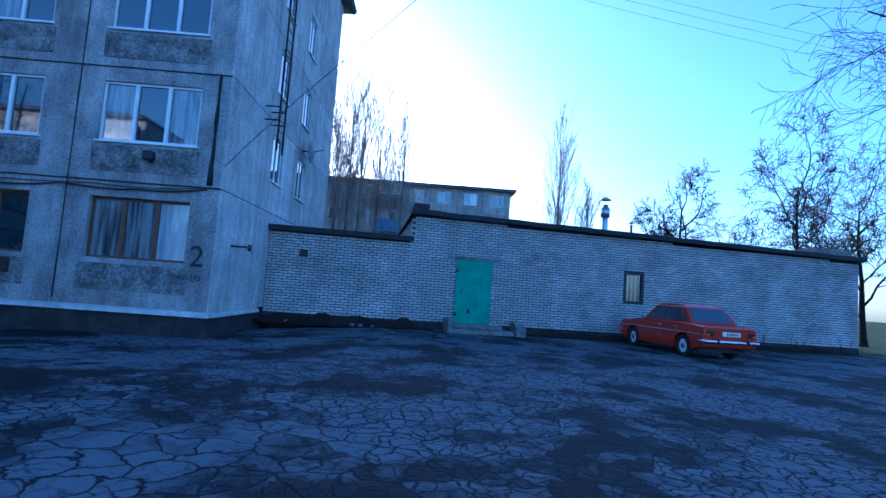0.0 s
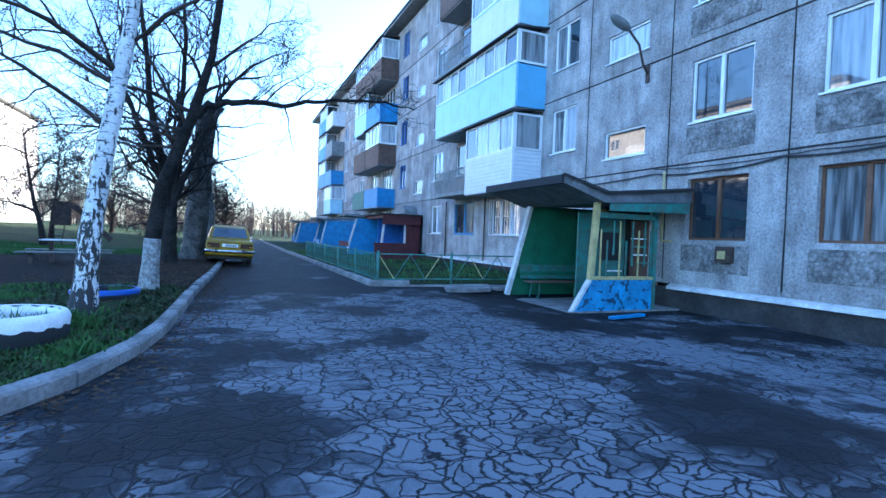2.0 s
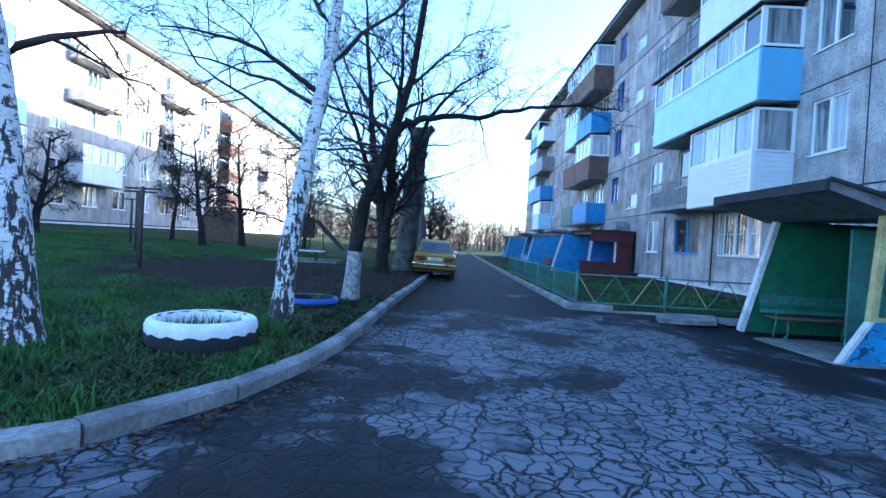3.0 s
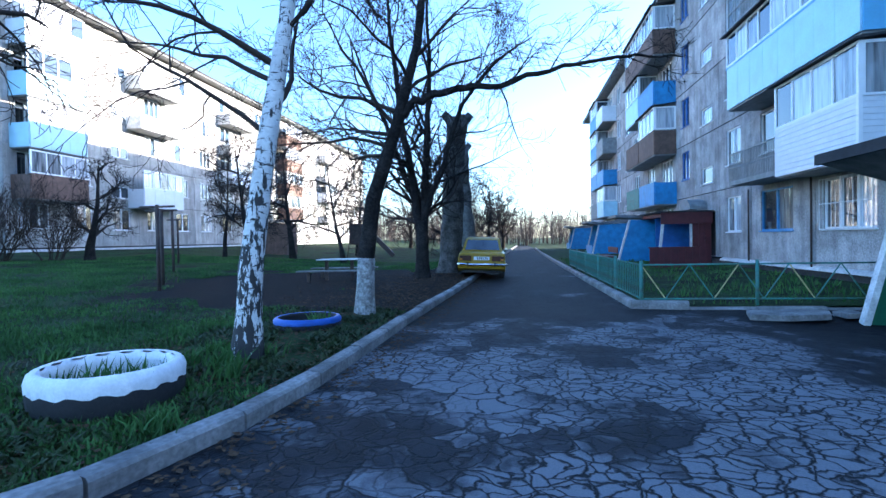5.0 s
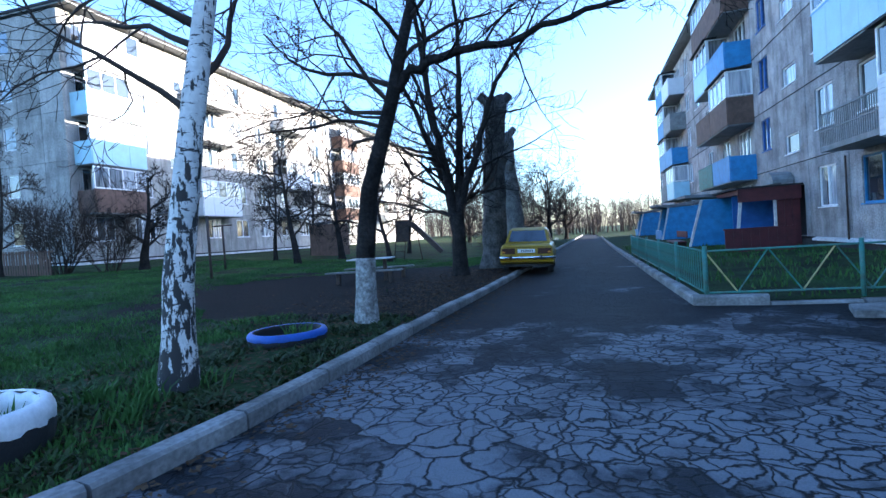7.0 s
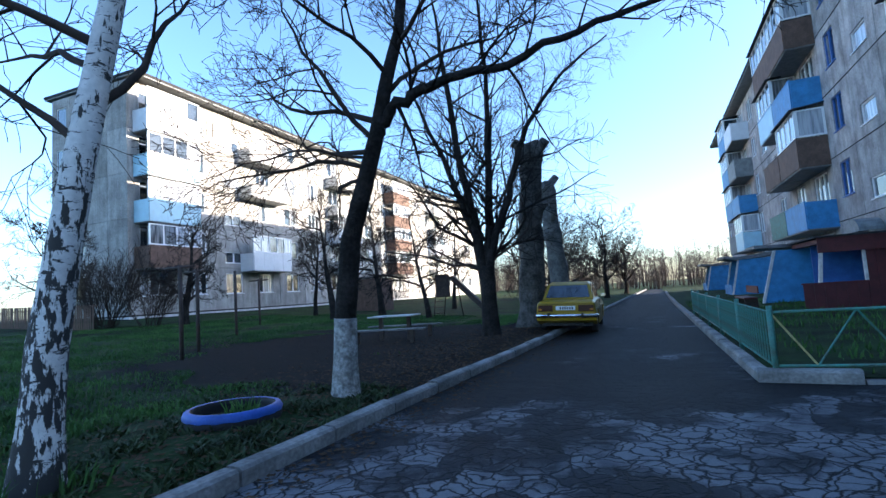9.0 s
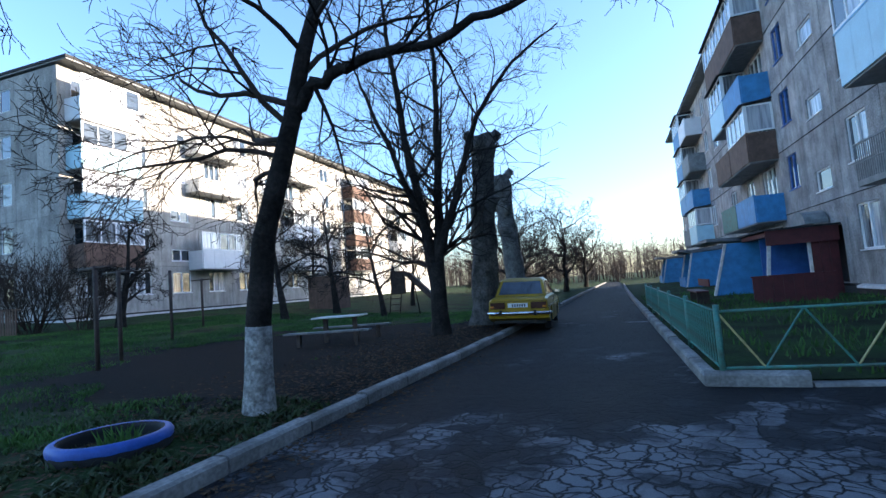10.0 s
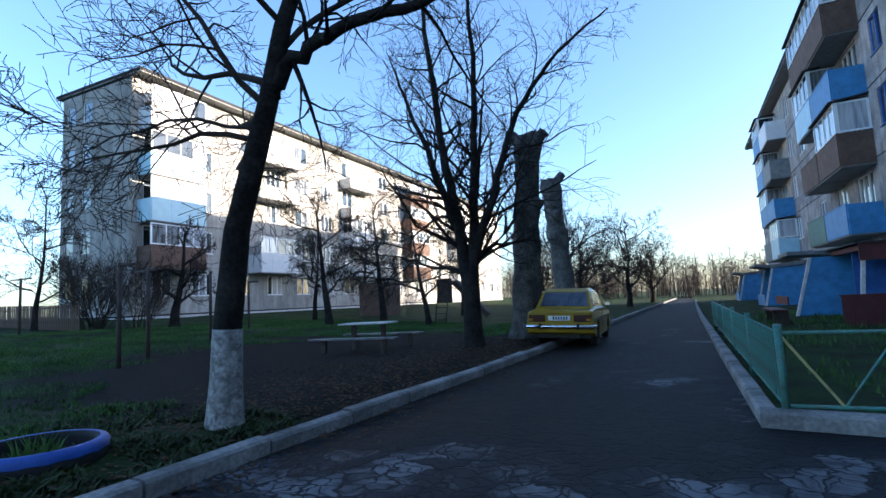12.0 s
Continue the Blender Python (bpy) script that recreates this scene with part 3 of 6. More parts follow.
def balcony(parent, y0, y1, z, sheet_mat, side_mat=None, glazed=False, roof=True, ribs=False, depth=1.15, height=1.3, frame_mat=None, slats=False):
    """A projecting balcony: slab, parapet of sheets or bars, optional glazing and roof."""
    side_mat = side_mat or sheet_mat
    b = part("balcony", box(-depth, 0, y0, y1, z - 0.16, z), GREY, parent, "concrete balcony slab")
    t = 0.05
    if slats:
        n = int((y1 - y0) / 0.11)
        for k in range(n + 1):
            bm = box(-depth + 0.01, -depth + 0.03, y0 + k * (y1 - y0) / n - 0.012, y0 + k * (y1 - y0) / n + 0.012, z, z + 0.95)
            part("bar", bm, sheet_mat, b)
        part("rail", box(-depth - 0.005, -depth + 0.045, y0, y1, z + 0.95, z + 1.0), sheet_mat, b)
        part("rail", box(-depth, -depth + 0.04, y0, y1, z + 0.45, z + 0.49), sheet_mat, b)
        part("side_rail", box(-depth, 0, y0 - 0.02, y0 + 0.02, z + 0.95, z + 1.0), sheet_mat, b)
        part("side_sheet", box(-depth, 0, y0 - 0.01, y0 + 0.01, z + 0.05, z + 0.9), sheet_mat, b)
    elif ribs:
        n = max(3, int((height + 0.1) / 0.14))
        for k in range(n):
            za = z - 0.12 + k * (height + 0.12) / n
            part("siding_board", prism([(-depth - t, za), (-depth - t + 0.004, za + (height + 0.12) / n - 0.008), (-depth + 0.0, za + (height + 0.12) / n - 0.008), (-depth, za)], "y", y0 - t, y1 + t), sheet_mat, b)
            part("siding_board", box(-depth, 0, y0 - t, y0, za, za + (height + 0.12) / n - 0.008), side_mat, b)
        part("corner_trim", box(-depth - t - 0.01, -depth + 0.03, y0 - t - 0.012, y0 + 0.03, z - 0.13, z + height), WHITE, b)
    else:
        n = max(2, int((y1 - y0) / 0.9))
        for k in range(n):
            ya, yb = y0 + k * (y1 - y0) / n, y0 + (k + 1) * (y1 - y0) / n
            part("front_sheet", box(-depth - t, -depth, ya + 0.006, yb - 0.006, z - 0.1, z + height - 0.08), sheet_mat, b)
        part("side_sheet", box(-depth, 0, y0 - t, y0, z - 0.1, z + height - 0.08), side_mat, b)
        part("side_sheet", box(-depth, 0, y1, y1 + t, z - 0.1, z + height - 0.08), side_mat, b)
        part("rail", box(-depth - t - 0.015, -depth + 0.02, y0 - t, y1 + t, z + height - 0.08, z + height - 0.03), side_mat, b)
    if glazed:
        fm = frame_mat or WHITE
        top = z + 2.55
        za = z + height
        n = max(3, int((y1 - y0) / 0.75))
        step = (y1 - y0) / n
        g = part("glazing_frame", ring("x", -depth - t, -depth + 0.02, (y0 - t, y1 + t, za - 0.03, top), (y0 + 0.035, y1 - 0.035, za + 0.05, top - 0.07)), fm, b)
        for k in range(1, n):
            part("mullion", box(-depth - t, -depth + 0.02, y0 + k * step - 0.035, y0 + k * step + 0.035, za + 0.05, top - 0.07), fm, g)
        part("side_frame", ring("y", y0 - t, y0, (-depth + 0.02, 0, za - 0.03, top), (-depth + 0.1, -0.1, za + 0.05, top - 0.07)), fm, g)
        for k in range(n):
            part("pane", box(-depth - 0.02, -depth - 0.005, y0 + k * step + 0.03, y0 + (k + 1) * step - 0.03, za + 0.04, top - 0.06), GLASS_PICK.choice((NET_SKY, NET_SKY, HALFNET_SKY, GLASS)), g)
        part("pane", box(-depth + 0.02, -0.05, y0 - 0.03, y0 - 0.015, za + 0.04, top - 0.06), GLASS_PICK.choice((NET_SKY, NET_SKY, HALFNET_SKY, GLASS)), g)
        if roof:
            part("roof_sheet", prism([(-depth - 0.22, top + 0.0), (0, top + 0.16), (0, top + 0.22), (-depth - 0.22, top + 0.05)], "y", y0 - 0.15, y1 + 0.15), ROOFING, b)
    return b


def shell(parent, length, depth, top, z0, over=0.55):
    """Backing walls, floor slabs behind the panels, roof and eaves."""
    core = box(0.30, depth - 0.3, 0.30, length - 0.3, z0, top - 0.05)
    part("core_wall", core, TAR, parent, "dark joint filling behind the panels")
    part("roof", box(-0.75, depth + 0.75, -over, length + over, top, top + 0.16), ROOFING, parent, "dark felt roof with a wide overhang")
    part("eaves_board", box(-0.70, depth + 0.70, -over + 0.04, length + over - 0.04, top - 0.09, top - 0.004), GREY, parent)

# ---- the block beside the lane ----
ROWS = [0.38, 3.34, 6.14, 8.94, 11.74, 14.72]
SILL = [1.50, 4.32, 7.12, 9.92, 12.72]


def build_flats():
    f = thing("apartment_building", (12.0, 8.5, 0), "five-storey grey concrete panel block with mixed balconies", "building")
    L = 62.0
    shell(f, L, 12.0, 14.95, 0.0)
    # columns: seam to seam, window from-to, lights, kind (w window, s stair window, n none)
    cols = [(0, 3.6, 0.67, 3.03, 3, "w"), (3.6, 6.65, 4.43, 6.0, 2, "w"), (6.65, 9.85, 7.45, 9.05, 1, "s"), (9.85, 12.4, 10.45, 11.75, 2, "w"),
            (12.4, 16.3, 13.65, 15.9, 3, "w"), (16.3, 20.5, 17.55, 19.75, 2, "w"), (20.5, 23.6, 21.4, 22.8, 2, "w"), (23.6, 26.6, 24.35, 25.75, 1, "s"),
            (26.6, 29.6, 27.4, 28.6, 2, "w"), (29.6, 33.0, 30.3, 32.4, 3, "w"), (33.0, 37.0, 34.0, 35.6, 2, "w"), (37.0, 40.4, 38.0, 39.4, 2, "w"),
            (40.4, 43.5, 41.2, 42.6, 1, "s"), (43.5, 47.0, 44.5, 46.0, 2, "w"), (47.0, 50.5, 48.0, 50.0, 3, "w"), (50.5, 54.0, 51.5, 53.0, 2, "w"),
            (54.0, 57.0, 55.0, 56.4, 2, "w"), (57.0, 59.6, 57.6, 59.0, 1, "s"), (59.6, 62.0, 60.2, 61.5, 2, "w")]
    for ci, (a, b, w0, w1, n, k) in enumerate(cols):
        for r in range(5):
            z0, z1 = ROWS[r], ROWS[r + 1]
            if k == "s" and r == 0:
                panel(f, a, b, z0, z1, (w0 - 0.3, w1 + 0.1, z0 + 0.02, 2.45))
                continue
            s0, s1 = SILL[r], SILL[r] + 1.46
            if k == "s":
                s0, s1 = 3.80 + 2.8 * (r - 1), 4.58 + 2.8 * (r - 1)
            fm, lights, tr = WHITE, n, False
            if r == 0 and ci < 2:
                fm = WOOD
            if r == 0 and ci == 5:
                fm = BLUE
            if ci == 8:
                fm = DEEPBLUE if r in (1, 2, 3, 4) else WHITE
            if ci == 1 and r == 2:
                tr = True
            panel(f, a, b, z0, z1, (w0, w1, s0, s1))
            window(f, w0, w1, s0, s1, lights, fm, x=0.02 if fm is not WOOD else 0.09, transom=tr)
            # pebbled apron under the sill
            if k == "w" and ci < 3:
                part("apron", box(-0.018, 0.0, w0 - 0.1, w1 + 0.1, s0 - 0.75, s0 - 0.12, 0.006), PEBBLE, f, "pebble-dashed grey apron below the window")
    # tar-filled joints standing a little proud
    for z in ROWS[1:5]:
        pts = [(-0.006, y, z + 0.012 * noise.noise(Vector((y, z, 0)))) for y in np.arange(0, L, 0.8)]
        part("tar_joint", tube(pts, [0.018 + 0.012 * abs(noise.noise(Vector((p[1] * 2, z, 7)))) for p in pts], 5), TAR, f)
    for a in (3.6, 6.65, 9.85, 12.4):
        pts = [(-0.004, a + 0.012 * noise.noise(Vector((z, a, 0))), z) for z in np.arange(0.5, 14.6, 0.7)]
        part("tar_joint", tube(pts, [0.012 + 0.012 * abs(noise.noise(Vector((p[2] * 2, a, 7)))) for p in pts], 5), TAR, f)
    # tarred corner joint
    pts = [(-0.01, 0.26 + 0.03 * noise.noise(Vector((z, 1, 0))), z) for z in np.arange(3.4, 6.3, 0.25)]
    part("tar_joint", tube(pts, [0.03 + 0.06 * abs(noise.noise(Vector((p[2] * 3, 2, 7)))) + 0.05 * max(0, 1 - abs(p[2] - 3.5) / 0.5) for p in pts], 6), TAR, f)
    # end wall panels
    ex = [0.0, 3.0, 6.0, 9.0, 12.0]
    for r in range(5):
        for i in range(4):
            x0, x1 = ex[i] + 0.015, ex[i + 1] - 0.015
            z0, z1 = ROWS[r] + 0.012, ROWS[r + 1] - 0.012
            if i in (1, 2) and r > 0:
                h0, h1, k0, k1 = ex[i] + 0.5, ex[i] + 1.6, SILL[r], SILL[r] + 1.46
                bm = ring("y", -0.02, 0.28, (x0, x1, z0, z1), (h0, h1, k0, k1))
                w = part("window", ring("y", 0.03, 0.1, (h0, h1, k0, k1), (h0 + 0.06, h1 - 0.06, k0 + 0.06, k1 - 0.06)), WHITE, f)
                part("mullion", box((h0 + h1) / 2 - 0.03, (h0 + h1) / 2 + 0.03, 0.03, 0.1, k0 + 0.06, k1 - 0.06), WHITE, w)
                part("pane", box(h0 + 0.03, h1 - 0.03, 0.06, 0.08, k0 + 0.03, k1 - 0.03), GLASS, w)
                part("sill", box(h0 - 0.04, h1 + 0.04, -0.09, 0.05, k0 - 0.04, k0 - 0.004), WHITE, w)
            else:
                bm = box(x0, x1, -0.02, 0.28, z0, z1)
            part("panel", bm, PANEL_END, f)
    # plinth and whitewashed ledge
    part("plinth", box(-0.02, 12.0, 0.0, L, -0.4, 0.30), PLINTH, f, "damp dark plinth")
    for a, b in ((-0.08, 6.4), (9.9, 23.3), (26.8, 40.2), (43.8, 56.8)):
        part("ledge", prism([(-0.12, 0.26), (-0.11, 0.33), (0.05, 0.40), (0.05, 0.26)], "y", a, b), LEDGE, f, "chipped whitewashed ledge")
    part("ledge", prism([(-0.10, 0.26), (-0.09, 0.33), (0.05, 0.40), (0.05, 0.26)], "x", 0.05, 3.5), LEDGE, f)
    # balconies
    balcony(f, 12.4, 16.1, 3.22, HOUSEWHITE, HOUSEWHITE, True, True, True)
    balcony(f, 16.15, 19.6, 3.32, GREY, slats=True)
    balcony(f, 12.3, 19.6, 6.05, PALEBLUE, MIDBLUE, True, True, height=1.45)
    balcony(f, 12.3, 16.0, 8.9, HOUSEWHITE, PALEBLUE, True, True, height=1.3)
    balcony(f, 16.1, 19.6, 8.9, GREY, slats=True)
    balcony(f, 12.3, 19.6, 11.7, BROWN, BROWN, True, True)
    balcony(f, 29.6, 33.1, 3.25, BLUE, BLUE, False, height=1.2)
    balcony(f, 33.2, 36.7, 3.25, TEAL, TEAL, False, height=1.2)
    balcony(f, 29.6, 33.1, 6.05, BROWN, BROWN, True, True, frame_mat=WHITE)
    balcony(f, 33.2, 36.7, 6.05, BROWN, BROWN, False)
    balcony(f, 29.6, 33.1, 8.85, BLUE, BLUE, False, height=1.25)
    balcony(f, 33.2, 36.7, 8.85, PALEBLUE, BLUE, True, True)
    balcony(f, 29.6, 36.7, 11.65, BROWN, BROWN, True, True)
    for z, m1, g in ((3.25, PALEBLUE, True), (6.05, BLUE, False), (8.85, GREY, False), (11.65, HOUSEWHITE, False)):
        balcony(f, 46.2, 49.7, z, m1, m1, g)
        balcony(f, 49.8, 53.3, z, GREY if g else BLUE, GREY, not g)
    return f


PEBBLE = mat("pebble_dash", (0.33, 0.315, 0.30), 0.95, var=0.55, scale=2, fine=22, bump=1.0, depth=0.03, spec=0.2)
pitted(PEBBLE, 11, 0.82, 1.02, 0.68)
FLATS = build_flats()


# ---- the block across the lawn ----
def build_far_block():
    f = thing("apartment_building", (-22.5, 92.4, 1.0), "pale five-storey panel block across the yard, its upper floors sunlit", "building", rz=180.0)
    f.matrix_basis = f.matrix_basis @ Matrix.Diagonal((1, 1, 0.94, 1))
    L = 62.0
    shell(f, L, 6.6, 15.0, -0.6, 0.06)
    part("plinth", box(-0.06, 6.6, 0, L + 0.02, -1.2, 0.30), LEDGE, f, "pale plinth")
    cw = 3.1
    for i in range(20):
        a, b = i * cw, (i + 1) * cw
        stair = i % 5 == 2
        for r in range(5):
            z0, z1 = ROWS[r], ROWS[r + 1]
            if i == 19:
                wa, wb, n = a + 0.6, b - 0.7, 3
            else:
                wa, wb, n = a + 0.8, b - 0.8, (2 if i % 2 else 3)
            s0, s1 = SILL[r], SILL[r] + 1.45
            if stair and r:
                s0, s1 = s0 - 0.6, s0 + 0.2
            panel(f, a, b, z0, z1, (wa, wb, s0, s1), PANEL_FAR)
            window(f, wa, wb, s0, s1, n, sill=True)
    for r in range(5):
        for i in range(4):
            z0, z1 = ROWS[r] + 0.012, ROWS[r + 1] - 0.012
            x0, x1 = i * 1.65 + 0.015, i * 1.65 + 1.635
            if i in (2, 3):
                h0, h1, k0, k1 = x0 + 0.3, x0 + 1.25, SILL[r], SILL[r] + 1.4
                bm = ring("y", L - 0.28, L + 0.02, (x0, x1, z0, z1), (h0, h1, k0, k1))
                w = part("window", ring("y", L - 0.1, L - 0.03, (h0, h1, k0, k1), (h0 + 0.07, h1 - 0.07, k0 + 0.07, k1 - 0.07)), WHITE, f)
                part("pane", box(h0 + 0.03, h1 - 0.03, L - 0.08, L - 0.06, k0 + 0.03, k1 - 0.03), GLASS, w)
            else:
                bm = box(x0, x1, L - 0.28, L + 0.02, z0, z1)
            part("panel", bm, PANEL_FAR, f)
    # balconies: world y = 92.4 - local y
    for wy0, wy1, kinds in ((30.8, 34.3, "bppw"), (38.8, 42.8, "w.ss"), (49.5, 53.5, "swss"), (60.5, 64.5, "bbbb"), (72.0, 76.0, "swss")):
        a, b = 92.4 - wy1, 92.4 - wy0
        for r, k in enumerate(kinds):
            z = 3.2 + 2.8 * r
            if k == "b":
                balcony(f, a, b, z, BROWN, BROWN, True, False)
            elif k == "p":
                balcony(f, a, b, z, PALEBLUE, PALEBLUE, True, False)
            elif k == "w":
                balcony(f, a, b, z, HOUSEWHITE, HOUSEWHITE, True, False)
            elif k == "g":
                balcony(f, a, b, z, BLUE, BLUE, False)
            elif k == "s":
                balcony(f, a, b, z, LEDGE, LEDGE, False, height=0.9)
    return f


build_far_block()


# ---- low brick building ----
BA, BB = Vector((16.01, 8.46)), Vector((18.61, -12.94))
BLEN = (BB - BA).length
BYAW = math.degrees(math.atan2(BB.y - BA.y, BB.x - BA.x)) + 90.0


def build_store():
    """Local frame: wall face in the plane y=0 facing -y... set so that local x runs along the wall and -y is out."""
    yaw = math.degrees(math.atan2(BB.y - BA.y, BB.x - BA.x))
    s = thing("brick_store", (BA.x, BA.y, 0), "long low white-grey brick store with a black felt roof edge", "building", rz=yaw)
    # outward normal is local -y
    door = (6.1, 7.25, 0.28, 2.32)
    win = (12.05, 12.8, 1.32, 2.42)
    def wall(x0, x1, z0, z1):
        part("wall", box(x0, x1, 0.012, 0.38, z0, z1), MORTAR, s)
    step_x = 4.55
    wall(0, step_x, -0.2, 2.84)
    wall(step_x, door[0], -0.2, 3.72)
    wall(door[0], door[1], door[3], 3.70)
    wall(door[0], door[1], -0.2, door[2])
    wall(door[1], win[0], -0.2, 3.68)
    wall(win[0], win[1], -0.2, win[2])
    wall(win[0], win[1], win[3], 3.62)
    wall(win[1], BLEN, -0.2, 3.5)
    part("end_wall", box(BLEN - 0.38, BLEN, 0.38, 8.0, -0.2, 3.5), SILICATE, s)
    part("back_wall", box(0, BLEN, 8.0, 8.3, -0.2, 3.4), SILICATE, s)
    # roof edges
    part("roof_edge", prism([(-0.22, 2.84), (-0.22, 3.0), (8.3, 3.2), (8.3, 3.0), (0.0, 2.84)], "x", -0.05, step_x), ROOFING, s, "sagging black felt roof edge")
    bm = bmesh.new()
    n = 24
    for k in range(n):
        xa, xb = step_x - 0.12 + (BLEN + 0.25 - step_x) * k / n, step_x - 0.12 + (BLEN + 0.25 - step_x) * (k + 1) / n
        za = 3.74 - 0.24 * k / n + 0.03 * noise.noise(Vector((k * 0.7, 0, 0)))
        zb = 3.74 - 0.24 * (k + 1) / n + 0.03 * noise.noise(Vector(((k + 1) * 0.7, 0, 0)))
        q = [bm.verts.new(v) for v in ((xa, -0.25, za), (xb, -0.25, zb), (xb, -0.25, zb + 0.16), (xa, -0.25, za + 0.16), (xa, 8.4, za), (xb, 8.4, zb), (xb, 8.4, zb + 0.2), (xa, 8.4, za + 0.2))]
        for fc in ((0, 1, 2, 3), (3, 2, 6, 7), (0, 4, 5, 1), (4, 7, 6, 5), (0, 3, 7, 4), (1, 5, 6, 2)):
            bm.faces.new([q[i] for i in fc])
    part("roof_edge", bm, ROOFING, s, "black felt roof edge")
    part("step_wall", box(step_x, step_x + 0.3, 0.38, 8.0, 2.8, 3.7), SILICATE, s)
    part("roof_upstand", box(step_x - 0.05, step_x + 0.45, -0.2, 0.5, 3.9, 4.1), ROOFING, s)
    part("roof_curb", box(BLEN - 1.6, BLEN, 0.3, 1.2, 3.66, 3.95), KERB, s)
    # foundation strip
    part("foundation", box(0, BLEN, -0.06, 0.01, -0.2, 0.22), PLINTH, s)
    # green steel door
    d = part("door", box(door[0] + 0.02, door[1] - 0.02, -0.03, 0.02, door[2] + 0.02, door[3] - 0.02, 0.006), GREEN_DOOR, s, "green painted steel door")
    part("door_frame", ring("y", -0.05, 0.04, (door[0] - 0.03, door[1] + 0.03, door[2] - 0.03, door[3] + 0.04), (door[0] + 0.03, door[1] - 0.03, door[2] + 0.02, door[3] - 0.03)), GREEN_DOOR, d)
    part("handle", tube([(door[0] + 0.18, -0.05, 1.25), (door[0] + 0.18, -0.05, 1.40)], 0.014, 6), RUST, d)
    part("padlock", box(door[0] + 0.40, door[0] + 0.50, -0.06, -0.03, 0.62, 0.74, 0.01), RUST, d)
    part("hinge", box(door[0] - 0.05, door[0] + 0.06, -0.055, -0.03, 1.95, 2.05), RUST, d)
    part("hinge", box(door[0] - 0.05, door[0] + 0.06, -0.055, -0.03, 0.5, 0.6), RUST, d)
    part("lintel", box(door[0] - 0.35, door[1] + 0.3, -0.02, 0.012, door[3] + 0.05, door[3] + 0.17), KERB, s)
    # barred window
    w = part("window", ring("y", -0.02, 0.1, win, (win[0] + 0.09, win[1] - 0.09, win[2] + 0.09, win[3] - 0.09)), BLACKPAINT, s, "dark framed barred window")
    part("pane", box(win[0] + 0.05, win[1] - 0.05, 0.07, 0.09, win[2] + 0.05, win[3] - 0.05), GLASS, w)
    for k in range(1, 5):
        xx = win[0] + (win[1] - win[0]) * k / 5
        part("bar", tube([(xx, 0.02, win[2] + 0.05), (xx, 0.02, win[3] - 0.05)], 0.008, 5), WHITE, w)
    # vent
    part("vent", box(0.95, 1.22, -0.02, 0.05, 2.05, 2.28), BLACKPAINT, s, "small dark wall vent")
    return s


STORE = build_store()
steps = thing("door_steps", (0, 0, 0), "broken concrete steps before the green door", "steps")
steps.matrix_basis = STORE.matrix_basis.copy()
part("step", box(5.9, 7.9, -0.95, -0.08, -0.05, 0.13, 0.02), KERB, steps)
part("step", box(6.0, 7.6, -0.6, -0.075, 0.13, 0.27, 0.02), KERB, steps)
part("side_block", box(5.72, 5.92, -1.0, -0.08, -0.05, 0.42, 0.03), KERB, steps)
part("side_block", prism([(-1.05, -0.05), (-1.05, 0.25), (-0.75, 0.42), (-0.35, 0.42), (-0.1, -0.05)], "x", 7.95, 8.25), KERB, steps)

